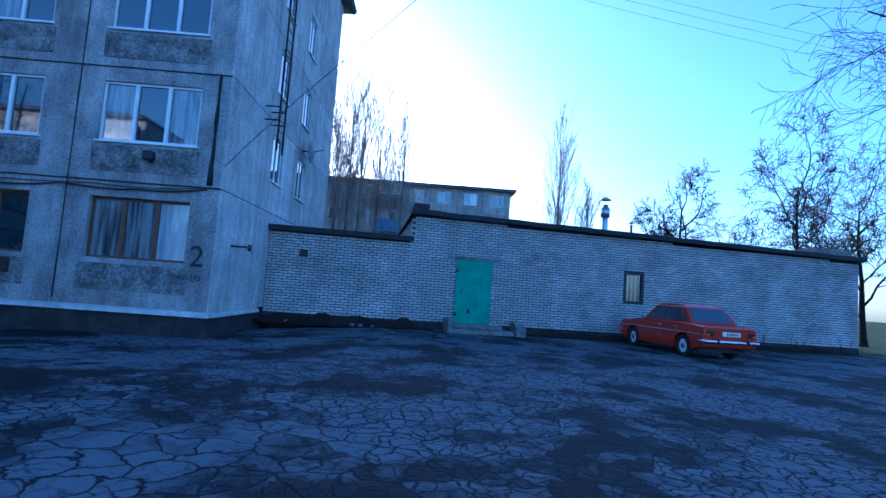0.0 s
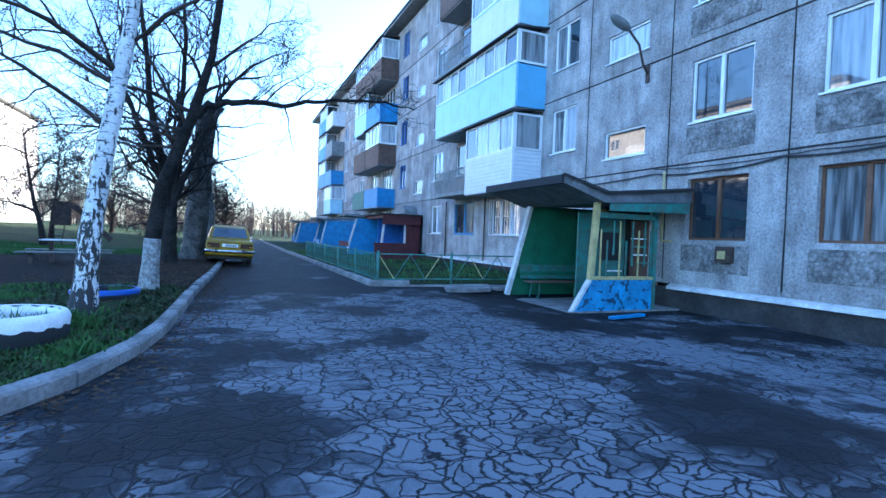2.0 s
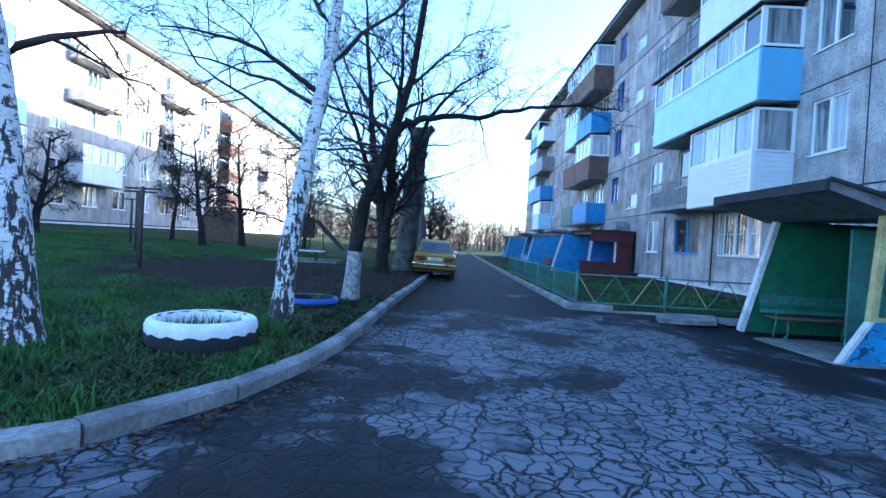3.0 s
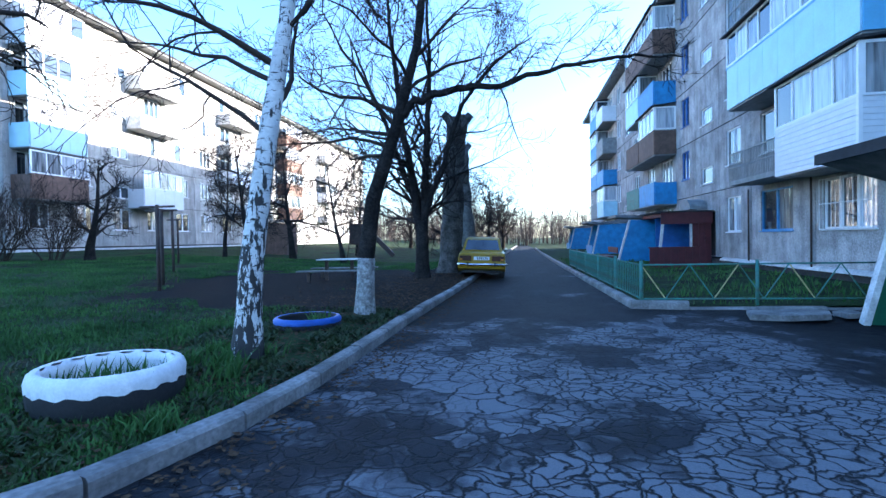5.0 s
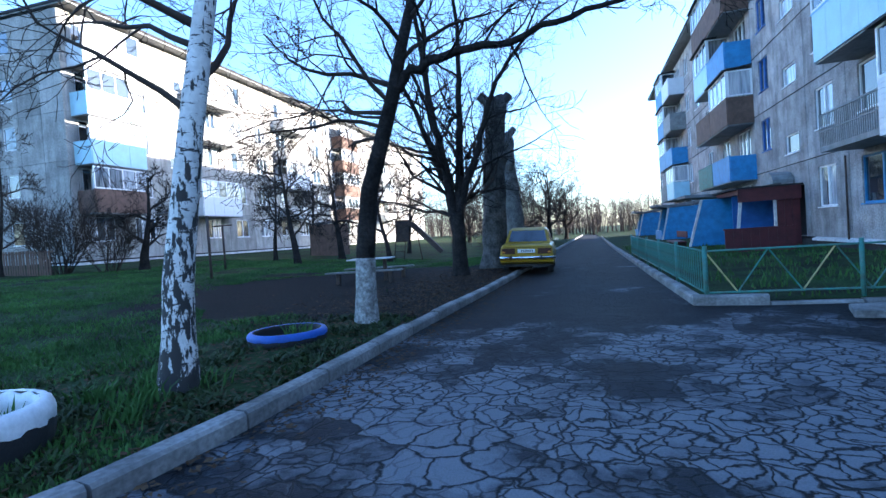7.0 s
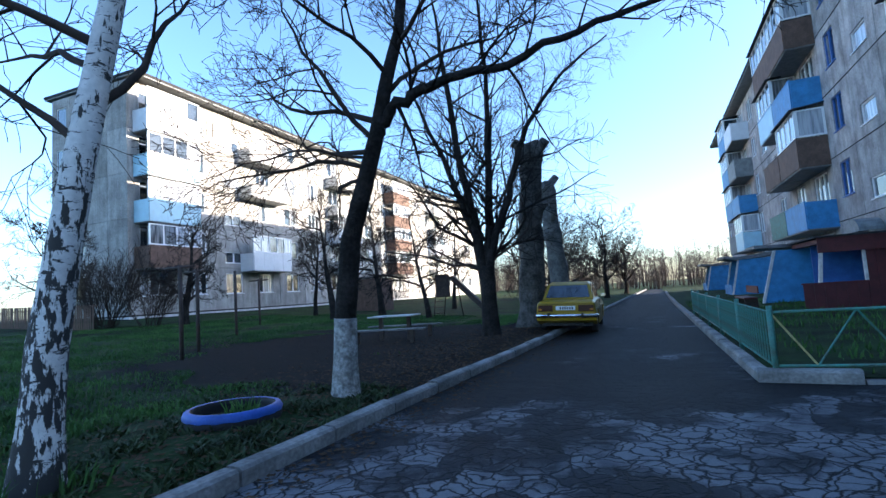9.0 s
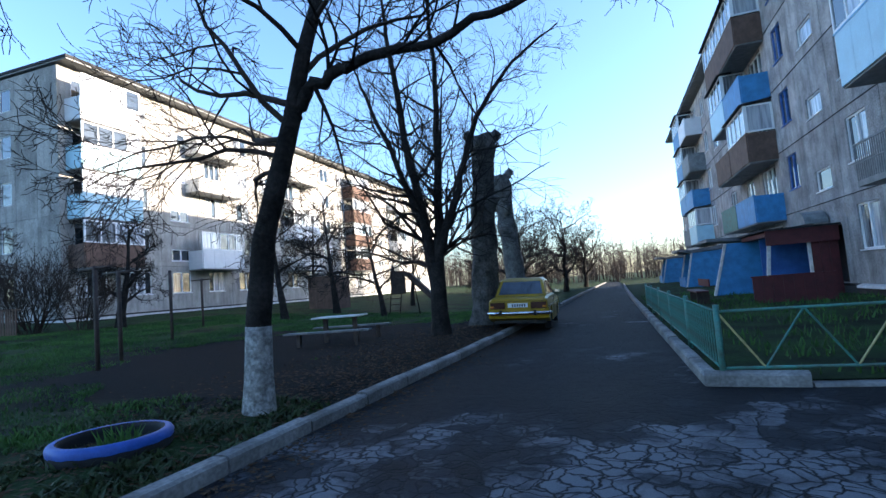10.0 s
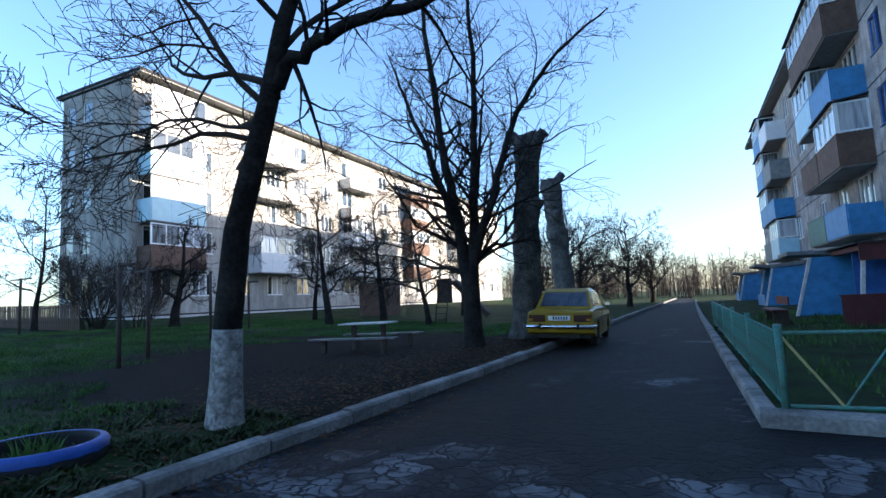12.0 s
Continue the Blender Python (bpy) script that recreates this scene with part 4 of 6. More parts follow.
# ---- entrance porch, bench, fence ----
def build_porch():
    p = thing("entrance_porch", (12.0, 14.6, -0.24), "entrance porch with green side wall, blue panel and sloping felt canopy", "porch")
    # local: x negative outwards, y along the wall
    part("canopy", prism([(0.0, 2.62), (-2.6, 2.48), (-3.75, 2.84), (-3.75, 2.97), (-2.55, 2.66), (0.0, 2.9)], "y", -0.25, 3.1), SHEET, p, "weathered grey canopy slab")
    part("canopy_edge", prism([(-3.8, 2.82), (-3.74, 2.82), (-3.74, 3.0), (-3.8, 3.0)], "y", -0.28, 3.13), ROOFING, p)
    part("canopy_edge", prism([(0.0, 2.9), (-2.55, 2.66), (-3.76, 2.98), (-3.76, 3.03), (-2.55, 2.73), (0.0, 2.97)], "y", -0.33, -0.25), ROOFING, p)
    part("drip_board", prism([(-0.1, 2.35), (-2.5, 2.3), (-2.5, 2.46), (-0.1, 2.6)], "y", -0.30, -0.27), TEAL, p)
    # far wing: green boards in a cream frame
    for k in range(8):
        xa, xb = -2.75 + k * 0.34, -2.75 + (k + 1) * 0.34 - 0.006
        za = 0.05
        if k == 0:
            pts = [(-3.25, za), (xb, za), (xb, 2.5), (-2.6, 2.5)]
        else:
            pts = [(xa, za), (xb, za), (xb, 2.52), (xa, 2.52)]
        part("green_board", prism(pts, "y", 2.68, 2.72), GREEN, p)
    part("edge_board", prism([(-3.36, 0.0), (-3.25, 0.0), (-2.58, 2.5), (-2.69, 2.5)], "y", 2.62, 2.76), LEDGE, p)
    part("inner_post", box(-0.42, -0.08, 2.55, 2.68, 0.0, 2.55), YELLOWISH, p)
    # near wing: blue panel below, open lattice above
    part("blue_panel", prism([(-3.17, 0.0), (-0.85, 0.0), (-0.85, 0.75), (-2.68, 0.75)], "y", 0.0, 0.06), WORNBLUE, p, "bright blue painted low panel")
    part("edge_board", prism([(-3.25, 0.0), (-3.17, 0.0), (-2.68, 0.75), (-2.76, 0.75)], "y", -0.03, 0.09), LEDGE, p)
    part("post", prism([(-2.76, 0.75), (-2.64, 0.75), (-2.52, 2.5), (-2.64, 2.5)], "y", -0.03, 0.09), YELLOWISH, p, "cream yellow post")
    part("post", box(-0.90, -0.80, -0.02, 0.08, 0.0, 2.5), TEAL, p)
    part("rail", box(-2.7, -0.85, -0.02, 0.08, 0.75, 0.82), YELLOWISH, p)
    part("rail", box(-2.6, -0.85, -0.02, 0.08, 2.16, 2.28), TEAL, p)
    rng = random.Random(4)
    for k in range(9):
        xx = -2.45 + k * 0.185
        z0 = 0.82 + rng.choice([0, 0, 0.25, 0.5])
        z1 = 2.1 - rng.choice([0, 0, 0.2, 0.45])
        part("lattice_bar", box(xx - 0.015, xx + 0.015, 0.0, 0.03, z0, z1), TEAL if k % 3 else YELLOWISH, p)
    for k in range(6):
        xx = -2.5 + rng.random() * 1.2
        zz = 0.95 + k * 0.19
        part("lattice_bar", box(xx, xx + 0.45, 0.032, 0.055, zz - 0.015, zz + 0.015), TEAL if k % 2 else LEDGE, p)
    part("inner_screen", box(-2.4, -0.95, 0.9, 0.95, 0.0, 2.3), TEAL, p, "teal boarded entrance screen")
    # flat black sheet on the uncut screen, painting the shade inside an opening
    part("opening", box(-1.75, -1.15, 0.885, 0.9, 1.15, 1.85), BLACKPAINT, p)
    part("door", box(0.02, 0.08, 0.75, 1.75, 0.2, 2.3, 0.01), BROWN, p, "brown entrance door")
    part("slab", box(-3.3, 0, -0.05, 2.8, -0.1, 0.04), KERB, p)
    return p


build_porch()


def build_bench(at, rz):
    b = thing("bench", at, "worn dark green slatted bench with curled iron legs", "bench", rz=rz)
    for k in range(3):
        part("seat_slat", box(-1.0, 1.0, -0.42 + k * 0.14, -0.30 + k * 0.14, 0.44, 0.475, 0.008), BROWN, b)
    for k, m in enumerate((TEAL, GREEN, TEAL, TEAL)):
        z = 0.52 + k * 0.095
        part("back_slat", prism([(0.03 + k * 0.02, z), (0.055 + k * 0.02, z), (0.07 + k * 0.02, z + 0.08), (0.045 + k * 0.02, z + 0.08)], "x", -1.05, 1.05), m, b)
    for x in (-0.72, 0.72):
        pts = [(x, -0.38, 0.43)] + [(x, -0.28 - 0.1 * math.sin(a), 0.24 + 0.17 * math.cos(a)) for a in np.linspace(0.6, 3.4, 8)] + [(x, -0.42, 0.0)]
        part("leg", tube(pts, 0.022, 6), TEAL, b)
        part("leg", tube([(x, 0.0, 0.44), (x, 0.04, 0.25), (x, 0.10, 0.0)], 0.022, 6), TEAL, b)
        part("arm", tube([(x, -0.40, 0.44), (x, 0.03, 0.46), (x, 0.12, 0.92)], 0.018, 6), TEAL, b)
    return b


build_bench((10.0, 16.95, -0.2), 0)


def build_fence():
    f = thing("garden_fence", (5.42, 18.32, 0.06), "low turquoise welded fence with zigzag and upright bars", "fence")
    post = mesh_of("post", tube([(0, 0, -0.1), (0, 0, 0.86)], 0.035, 8), TEAL)
    for x in (0.0, 2.1, 4.2, 6.2):
        piece("post", post, f, pose(x, 0, 0))
    for y in (2.6, 5.2, 7.8, 10.4, 13.0):
        piece("post", post, f, pose(0, y, 0))
    for z in (0.12, 0.78):
        part("rail", tube([(0, 0, z), (6.2, 0, z)], 0.018, 6), TEAL, f)
        part("rail", tube([(0, 0, z), (0, 13.0, z)], 0.018, 6), TEAL, f)
    n = 14
    for k in range(n):
        xa, xb = 6.2 * k / n, 6.2 * (k + 1) / n
        za, zb = (0.12, 0.78) if k % 2 else (0.78, 0.12)
        part("zigzag_bar", tube([(xa, 0, za), (xb, 0, zb)], 0.013, 5), YELLOWISH if k % 3 == 0 else TEAL, f)
    bar = mesh_of("upright_bar", tube([(0, 0, 0.12), (0, 0, 0.78)], 0.012, 5), TEAL)
    for k in range(1, 72):
        piece("upright_bar", bar, f, pose(0, k * 0.18, 0))


build_fence()


# ---- the other entrances along the lane ----
def build_side_porch(y, wall_mat, canopy_mat, rail_mat, label, red=False):
    p = thing("entrance_porch", (12.0, y, 0.0), label, "porch")
    part("canopy", prism([(0, 2.5), (-2.6, 2.3), (-3.4, 2.45), (-3.4, 2.6), (-2.6, 2.48), (0, 2.75)], "y", -1.7, 1.9), canopy_mat, p)
    for yy in (-1.55, 1.7):
        part("side_wall", prism([(-3.0, 0.06), (0, 0.06), (0, 2.4), (-2.5, 2.3)], "y", yy - 0.04, yy + 0.04), wall_mat, p)
        part("edge_board", prism([(-3.1, 0.06), (-3.0, 0.06), (-2.5, 2.3), (-2.6, 2.3)], "y", yy - 0.06, yy + 0.06), LEDGE, p)
    part("back_screen", box(-0.06, -0.02, -1.5, 1.65, 0.06, 2.4), wall_mat, p)
    part("door", box(-0.12, -0.065, -0.2, 0.8, 0.1, 2.1, 0.01), RED if red else BROWN, p)
    part("low_wall", box(-4.6, -4.5, -3.0, 2.2, 0.06, 0.72) if red else box(-3.1, -3.0, -1.5, 1.6, 0.06, 0.7), rail_mat, p)
    return p


p2 = thing("entrance_porch", (0, 0.8, 0.05), "blue entrance porch with a dark red boxed canopy", "porch")
part("canopy", box(9.75, 11.98, 32.0, 35.6, 2.2, 2.36), RED, p2)
part("canopy_fascia", box(9.7, 11.95, 31.94, 32.0, 1.86, 2.4), RED, p2, "dark red boarded fascia")
part("canopy_cover", box(9.6, 12.0, 31.85, 35.7, 2.4, 2.46), ROOFING, p2)
for k in range(3):
    part("red_board", box(11.1 + k * 0.28, 11.365 + k * 0.28, 32.05, 32.1, 0, 1.86), RED, p2)
part("post", box(11.0, 11.09, 32.02, 32.12, 0, 1.86), LEDGE, p2)
part("post", prism([(9.55, 0), (9.66, 0), (9.86, 1.86), (9.75, 1.86)], "y", 32.02, 32.12), LEDGE, p2)
part("back_screen", box(9.9, 11.9, 33.6, 33.66, 0, 2.2), DEEPBLUE, p2)
part("side_wall", prism([(8.5, 0.0), (11.95, 0.0), (11.95, 2.2), (9.1, 2.2)], "y", 35.4, 35.48), BLUE, p2)
part("edge_board", prism([(8.4, 0.0), (8.5, 0.0), (9.1, 2.2), (9.0, 2.2)], "y", 35.36, 35.5), LEDGE, p2)
part("rear_canopy", prism([(8.4, 2.36), (12, 2.2), (12, 2.35), (8.4, 2.5)], "y", 35.72, 38.0), SHEET, p2)
sc = thing("windbreak_screen", (0, 30.0, 0.05), "dark red boarded screen standing on the verge", "screen")
for k in range(8):
    part("board", box(8.5 + k * 0.28, 8.774 + k * 0.28, 0, 0.04, 0.02, 0.82), RED, sc)
part("top_rail", box(8.46, 10.76, -0.02, 0.06, 0.82, 0.87), RED, sc)
bn = thing("bench", (7.2, 32.2, 0.06), "dark red plank bench on the verge", "bench")
part("seat_board", box(-0.2, 0.2, -1.1, 1.1, 0.42, 0.47), RED, bn)
part("back_board", box(0.22, 0.26, -1.1, 1.1, 0.6, 0.85), RED, bn)
for y in (-0.8, 0.8):
    part("leg", box(-0.15, 0.25, y - 0.04, y + 0.04, 0.0, 0.42), RUST, bn)
build_side_porch(50.3, BLUE, SHEET, BLUE, "blue entrance porch with a grey canopy")
build_side_porch(66.6, BLUE, SHEET, BLUE, "blue entrance porch with a grey canopy")
hood = thing("gas_hood", (11.2, 34.2, 0.06), "olive rounded sheet hood against the facade", "hood")
part("hood", prism([(0.75 * math.cos(a), 2.55 + 0.5 * math.sin(a)) for a in np.linspace(0, math.pi, 12)], "x", 0.0, 0.75), GREY, hood)
part("stand", box(0.3, 0.75, -0.7, 0.7, 2.44, 2.56), PANEL, hood)


# ---- cars ----
def build_car(name, at, rz, paint, label, tilt=0.0, square_lamps=True):
    """A boxy saloon, 4.05 m long; local x forwards."""
    c = thing(name, at, label, "car", rz=rz)
    c.matrix_basis = c.matrix_basis @ Matrix.Rotation(radians(tilt), 4, "X")
    wb0, wb1, rw = -1.18, 1.24, 0.29
    arch = lambda cx: [(cx + 0.36 * math.cos(a), 0.30 + 0.36 * math.sin(a)) for a in np.linspace(math.pi, 0, 9)]
    prof = [(-2.0, 0.36)] + [(wb0 - 0.36, 0.24)] + arch(wb0) + [(wb0 + 0.36, 0.22), (wb1 - 0.36, 0.22)] + arch(wb1) + [(wb1 + 0.36, 0.24), (2.0, 0.36), (2.04, 0.62), (1.98, 0.80), (0.95, 0.90), (0.55, 0.92), (-1.15, 0.93), (-1.98, 0.88), (-2.04, 0.84), (-2.03, 0.55)]
    bm = bmesh.new()
    loops = []
    for y, s in zip((-0.745, -0.80, 0.80, 0.745), (0.035, 0.0, 0.0, 0.035)):
        row = []
        for x, z in prof:
            yy = y
            if z > 0.75:
                yy *= 0.955
            zz = z - (s if z > 0.5 else -s * 0.3)
            row.append(bm.verts.new((x * (1 - s * 0.25), yy, z if s == 0 and False else (zz if s else z - (0.03 if z > 0.75 else 0)))))
        loops.append(row)
    n = len(prof)
    # order outer side -> top is (side loop, crown loop)
    order = [loops[1], loops[0], loops[3], loops[2]]
    for k, row in enumerate(order):
        for i, v in enumerate(row):
            x, z = prof[i]
            if k in (1, 2):
                v.co.z = z
                v.co.y = (-0.70 if k == 1 else 0.70)
                v.co.x = x
            else:
                v.co.z = z - (0.035 if z > 0.75 else 0.0)
                v.co.x = x * 0.985 if abs(x) > 1.9 else x
    bm.faces.new(order[0])
    bm.faces.new(order[3][::-1])
    for a, b in zip(order, order[1:]):
        for i in range(n):
            j = (i + 1) % n
            f = bm.faces.new((a[i], a[j], b[j], b[i]))
    bmesh.ops.recalc_face_normals(bm, faces=bm.faces)
    body = part("body", bm, paint, c)
    # cabin: pillars and roof as one hull, glass set proud
    bm = bmesh.new()
    lo = [bm.verts.new(p) for p in ((-1.45, -0.70, 0.92), (0.78, -0.70, 0.91), (0.78, 0.70, 0.91), (-1.45, 0.70, 0.92))]
    mid = [bm.verts.new(p) for p in ((-1.02, -0.585, 1.34), (0.24, -0.585, 1.34), (0.24, 0.585, 1.34), (-1.02, 0.585, 1.34))]
    hi = [bm.verts.new(p) for p in ((-0.85, -0.50, 1.415), (0.10, -0.50, 1.42), (0.10, 0.50, 1.42), (-0.85, 0.50, 1.415))]
    for a, b in ((lo, mid), (mid, hi)):
        for i in range(4):
            j = (i + 1) % 4
            bm.faces.new((a[i], a[j], b[j], b[i]))
    bm.faces.new(hi)
    bm.faces.new(lo[::-1])
    bmesh.ops.recalc_face_normals(bm, faces=bm.faces)
    cabin = part("cabin", bm, paint, body)
    def pane(name, q, out):
        bm = bmesh.new()
        o = Vector(out) * 0.012
        vs = [bm.verts.new(Vector(p) + o) for p in q] + [bm.verts.new(Vector(p) - o) for p in q]
        m = len(q)
        bm.faces.new(vs[:m])
        bm.faces.new(vs[m:][::-1])
        for i in range(m):
            bm.faces.new((vs[i], vs[(i + 1) % m], vs[m + (i + 1) % m], vs[m + i]))
        bmesh.ops.recalc_face_normals(bm, faces=bm.faces)
        part(name, bm, GLASS, body)
    pane("rear_window", [(-1.40, -0.60, 0.965), (-1.40, 0.60, 0.965), (-1.06, 0.52, 1.31), (-1.06, -0.52, 1.31)], (-0.75, 0, 0.6))
    pane("windscreen", [(0.72, -0.60, 0.965), (0.72, 0.60, 0.965), (0.29, 0.52, 1.31), (0.29, -0.52, 1.31)], (0.6, 0, 0.75))
    for s in (-1, 1):
        pane("side_window", [(-0.26, s * 0.692, 0.955), (0.62, s * 0.690, 0.955), (0.20, s * 0.598, 1.31), (-0.28, s * 0.598, 1.31)], (0, s, 0.25))
        pane("side_window", [(-0.94, s * 0.692, 0.955), (-0.32, s * 0.692, 0.955), (-0.33, s * 0.598, 1.31), (-0.80, s * 0.598, 1.31)], (0, s, 0.25))
        pane("quarter_window", [(-1.20, s * 0.685, 0.97), (-0.99, s * 0.692, 0.955), (-0.87, s * 0.598, 1.29), (-0.93, s * 0.605, 1.27)], (0, s, 0.25))
        part("handle", box(-0.24, -0.12, s * 0.80 - 0.012, s * 0.80 + 0.012, 0.78, 0.80), CHROME, body)
        part("handle", box(-0.98, -0.86, s * 0.80 - 0.012, s * 0.80 + 0.012, 0.78, 0.80), CHROME, body)
        part("side_trim", box(-1.9, 1.9, s * 0.797 - 0.008, s * 0.797 + 0.008, 0.655, 0.675), CHROME, body)
        part("drip_rail", tube([(-1.05, s * 0.60, 1.335), (0.26, s * 0.60, 1.335), (0.78, s * 0.715, 0.92)], 0.012, 5), CHROME, body)
        part("door_gap", box(-0.297, -0.288, s * 0.799 - 0.004, s * 0.799 + 0.004, 0.3, 0.87), BLACKPAINT, body)
        part("mirror", box(0.50, 0.60, s * 0.80, s * 0.80 + s * 0.13 if s > 0 else s * 0.80 + 0.0, 0.95, 1.03) if s > 0 else box(0.50, 0.60, -0.93, -0.80, 0.95, 1.03), CHROME, body)
        # tail and head lamps
        part("tail_lamp", box(-2.055, -2.02, min(s * 0.34, s * 0.74), max(s * 0.34, s * 0.74), 0.61, 0.78, 0.008) if square_lamps else box(-2.055, -2.02, min(s * 0.50, s * 0.70), max(s * 0.50, s * 0.70), 0.63, 0.75, 0.008), LAMPRED, body, "dark red tail lamp")
        part("indicator", box(-2.062, -2.03, min(s * 0.64, s * 0.73), max(s * 0.64, s * 0.73), 0.64, 0.69), LAMPAMBER, body)
        part("head_lamp", tube([(1.98, s * 0.55, 0.64), (2.06, s * 0.55, 0.64)], 0.085, 12), CHROME, body)
    for x, nm in ((-2.10, "rear_bumper"), (2.10, "front_bumper")):
        sg = -1 if x < 0 else 1
        part(nm, tube([(x - sg * 0.22, -0.83, 0.50), (x, -0.78, 0.50), (x, 0.78, 0.50), (x - sg * 0.22, 0.83, 0.50)], 0.045, 6), CHROME, body, "chrome bumper")
        for s in (-1, 1):
            part("overrider", box(x - 0.05, x + 0.05, s * 0.45 - 0.03, s * 0.45 + 0.03, 0.44, 0.57, 0.01), RUBBER, body)
    plate = part("number_plate", box(-2.068, -2.045, -0.26, 0.26, 0.645, 0.755, 0.004), WHITE, body, "white number plate with dark characters")
    for k in range(6):
        part("character", box(-2.072, -2.069, -0.20 + k * 0.063, -0.165 + k * 0.063, 0.665, 0.735), BLACKPAINT, plate)
    part("boot_lid_gap", box(-2.046, -2.042, -0.66, 0.66, 0.80, 0.808), BLACKPAINT, body)
    part("underside", box(-1.7, 1.7, -0.68, 0.68, 0.2, 0.34), BLACKPAINT, body)
    part("exhaust", tube([(-2.12, -0.45, 0.27), (-1.6, -0.45, 0.27)], 0.022, 6), RUST, body)
    # wheels
    for x in (wb0, wb1):
        for s in (-1, 1):
            prof_t = [(0.19, -0.085), (0.27, -0.085), (rw, -0.055), (rw, 0.055), (0.27, 0.085), (0.19, 0.085)]
            bm = bmesh.new()
            N = 20
            rows = [[bm.verts.new((r * math.cos(6.2832 * k / N), w, r * math.sin(6.2832 * k / N))) for r, w in prof_t] for k in range(N)]
            for k in range(N):
                for i in range(6):
                    bm.faces.new((rows[k][i], rows[k][(i + 1) % 6], rows[(k + 1) % N][(i + 1) % 6], rows[(k + 1) % N][i]))
            bmesh.ops.recalc_face_normals(bm, faces=bm.faces)
            ty = part("wheel", bm, RUBBER, c, "black tyre")
            ty.matrix_basis = pose(x, s * 0.70, rw)
            bm = bmesh.new()
            bm_tube(bm, [(0, s * 0.0, 0), (0, s * 0.045, 0)], 0.19, 16)
            part("rim", bm, TYREWHITE if paint is CARRED else STEEL, ty, "pale steel rim")
            part("hub_cap", tube([(0, s * 0.045, 0), (0, s * 0.075, 0)], [0.085, 0.06], 12), CHROME, ty)
    return c


build_car("red_car", (14.85, -4.25, 0.0), 9.0, CARRED, "old red saloon parked by the brick store", square_lamps=False)
build_car("yellow_car", (1.78, 27.05, 0.05), 92.0, CARYELLOW, "old mustard-yellow saloon parked half on the kerb", tilt=2.2)


# ---- tyre planters ----
def build_tyre(at, rad, height, paint, label, scallop, group="tyre planters"):
    t = thing("tyre_planter", at, label, "planter", group)
    N = 64
    def lathe(prof):
        bm = bmesh.new()
        rows = []
        for k in range(N):
            a = 6.2832 * k / N
            w = 1 + (0.012 if k % 2 else -0.012) * scallop
            rows.append([bm.verts.new((r * w * math.cos(a), r * w * math.sin(a), z - (0.02 if k % 4 < 2 else 0) * scallop * (1 if i == 0 else 0))) for i, (r, z) in enumerate(prof)])
        m = len(prof)
        for k in range(N):
            for i in range(m - 1):
                f = bm.faces.new((rows[k][i], rows[(k + 1) % N][i], rows[(k + 1) % N][i + 1], rows[k][i + 1]))
                f.smooth = True
        bmesh.ops.recalc_face_normals(bm, faces=bm.faces)
        return bm
    h = height
    part("sidewall", lathe([(rad * 0.93, 0.0), (rad * 0.985, h * 0.25), (rad, h * 0.5), (rad * 0.995, h * 0.63)]), RUBBER if scallop else paint, t, "black rubber side" if scallop else "")
    part("painted_rim", lathe([(rad * 1.0, h * 0.60), (rad * 1.01, h * 0.78), (rad * 0.97, h * 0.95), (rad * 0.92, h), (rad * 0.86, h * 0.985)]), paint, t)
    part("inner_wall", lathe([(rad * 0.86, h * 0.985), (rad * 0.82, h * 0.94), (rad * 0.81, h * 0.75), (rad * 0.84, h * 0.2)]), RUBBER if not scallop > 0.5 else paint, t)
    bm = bmesh.new()
    c = bm.verts.new((0, 0, h * 0.42))
    rr = [bm.verts.new((rad * 0.84 * math.cos(6.2832 * k / 24), rad * 0.84 * math.sin(6.2832 * k / 24), h * 0.36)) for k in range(24)]
    for k in range(24):
        bm.faces.new((c, rr[k], rr[(k + 1) % 24]))
    part("soil", bm, EARTH, t)
    return t


build_tyre((-0.25, 11.62, 0.15), 0.54, 0.33, TYREWHITE, "large tyre planter with white scalloped rim on the lawn", 1.0)
build_tyre((-0.02, 15.02, 0.15), 0.48, 0.19, TYREBLUE, "low tyre planter painted bright blue on the lawn", 0.3)


# ---- yard furniture ----
tb = thing("picnic_table", (-2.5, 23.4, 0.13), "weathered plank table with two fixed benches", "table", rz=8)
for k in range(3):
    part("table_board", box(-0.65, 0.65, -0.36 + k * 0.24, -0.13 + k * 0.24, 0.70, 0.735, 0.005), LEDGE, tb)
for y in (-0.85, 0.85):
    part("bench_board", box(-1.1, 1.1, y - 0.14, y + 0.14, 0.38, 0.42, 0.006), KERB, tb)
    for x in (-0.75, 0.75):
        part("bench_leg", box(x - 0.05, x + 0.05, y - 0.05, y + 0.05, -0.05, 0.38), RUST, tb)
for x in (-0.4, 0.4):
    part("table_leg", box(x - 0.05, x + 0.05, -0.05, 0.05, -0.05, 0.70), RUST, tb)

sl = thing("slide", (-5.2, 33.6, 0.22), "rusty dark playground slide with a ladder", "slide", rz=10)
for x in (-0.25, 0.25):
    part("ladder_rail", tube([(x - 0.25, 0, 0), (x, 0.1, 2.0)], 0.025, 6), RUST, sl)
for k in range(6):
    z = 0.25 + k * 0.28
    part("rung", tube([(-0.5 + z * 0.125, 0.05 * z, z), (0.0 + z * 0.125, 0.05 * z, z)], 0.015, 5), RUST, sl)
part("side_board", box(-0.35, 0.35, 0.05, 0.12, 1.0, 2.1), RUST, sl)
part("chute", prism([(0.25, 1.95), (0.55, 2.0), (2.0, 0.45), (1.85, 0.3)], "y", 0.0, 0.6), RUST, sl)
part("strut", tube([(0.9, 0.3, 0.0), (0.7, 0.3, 1.5)], 0.03, 6), RUST, sl)


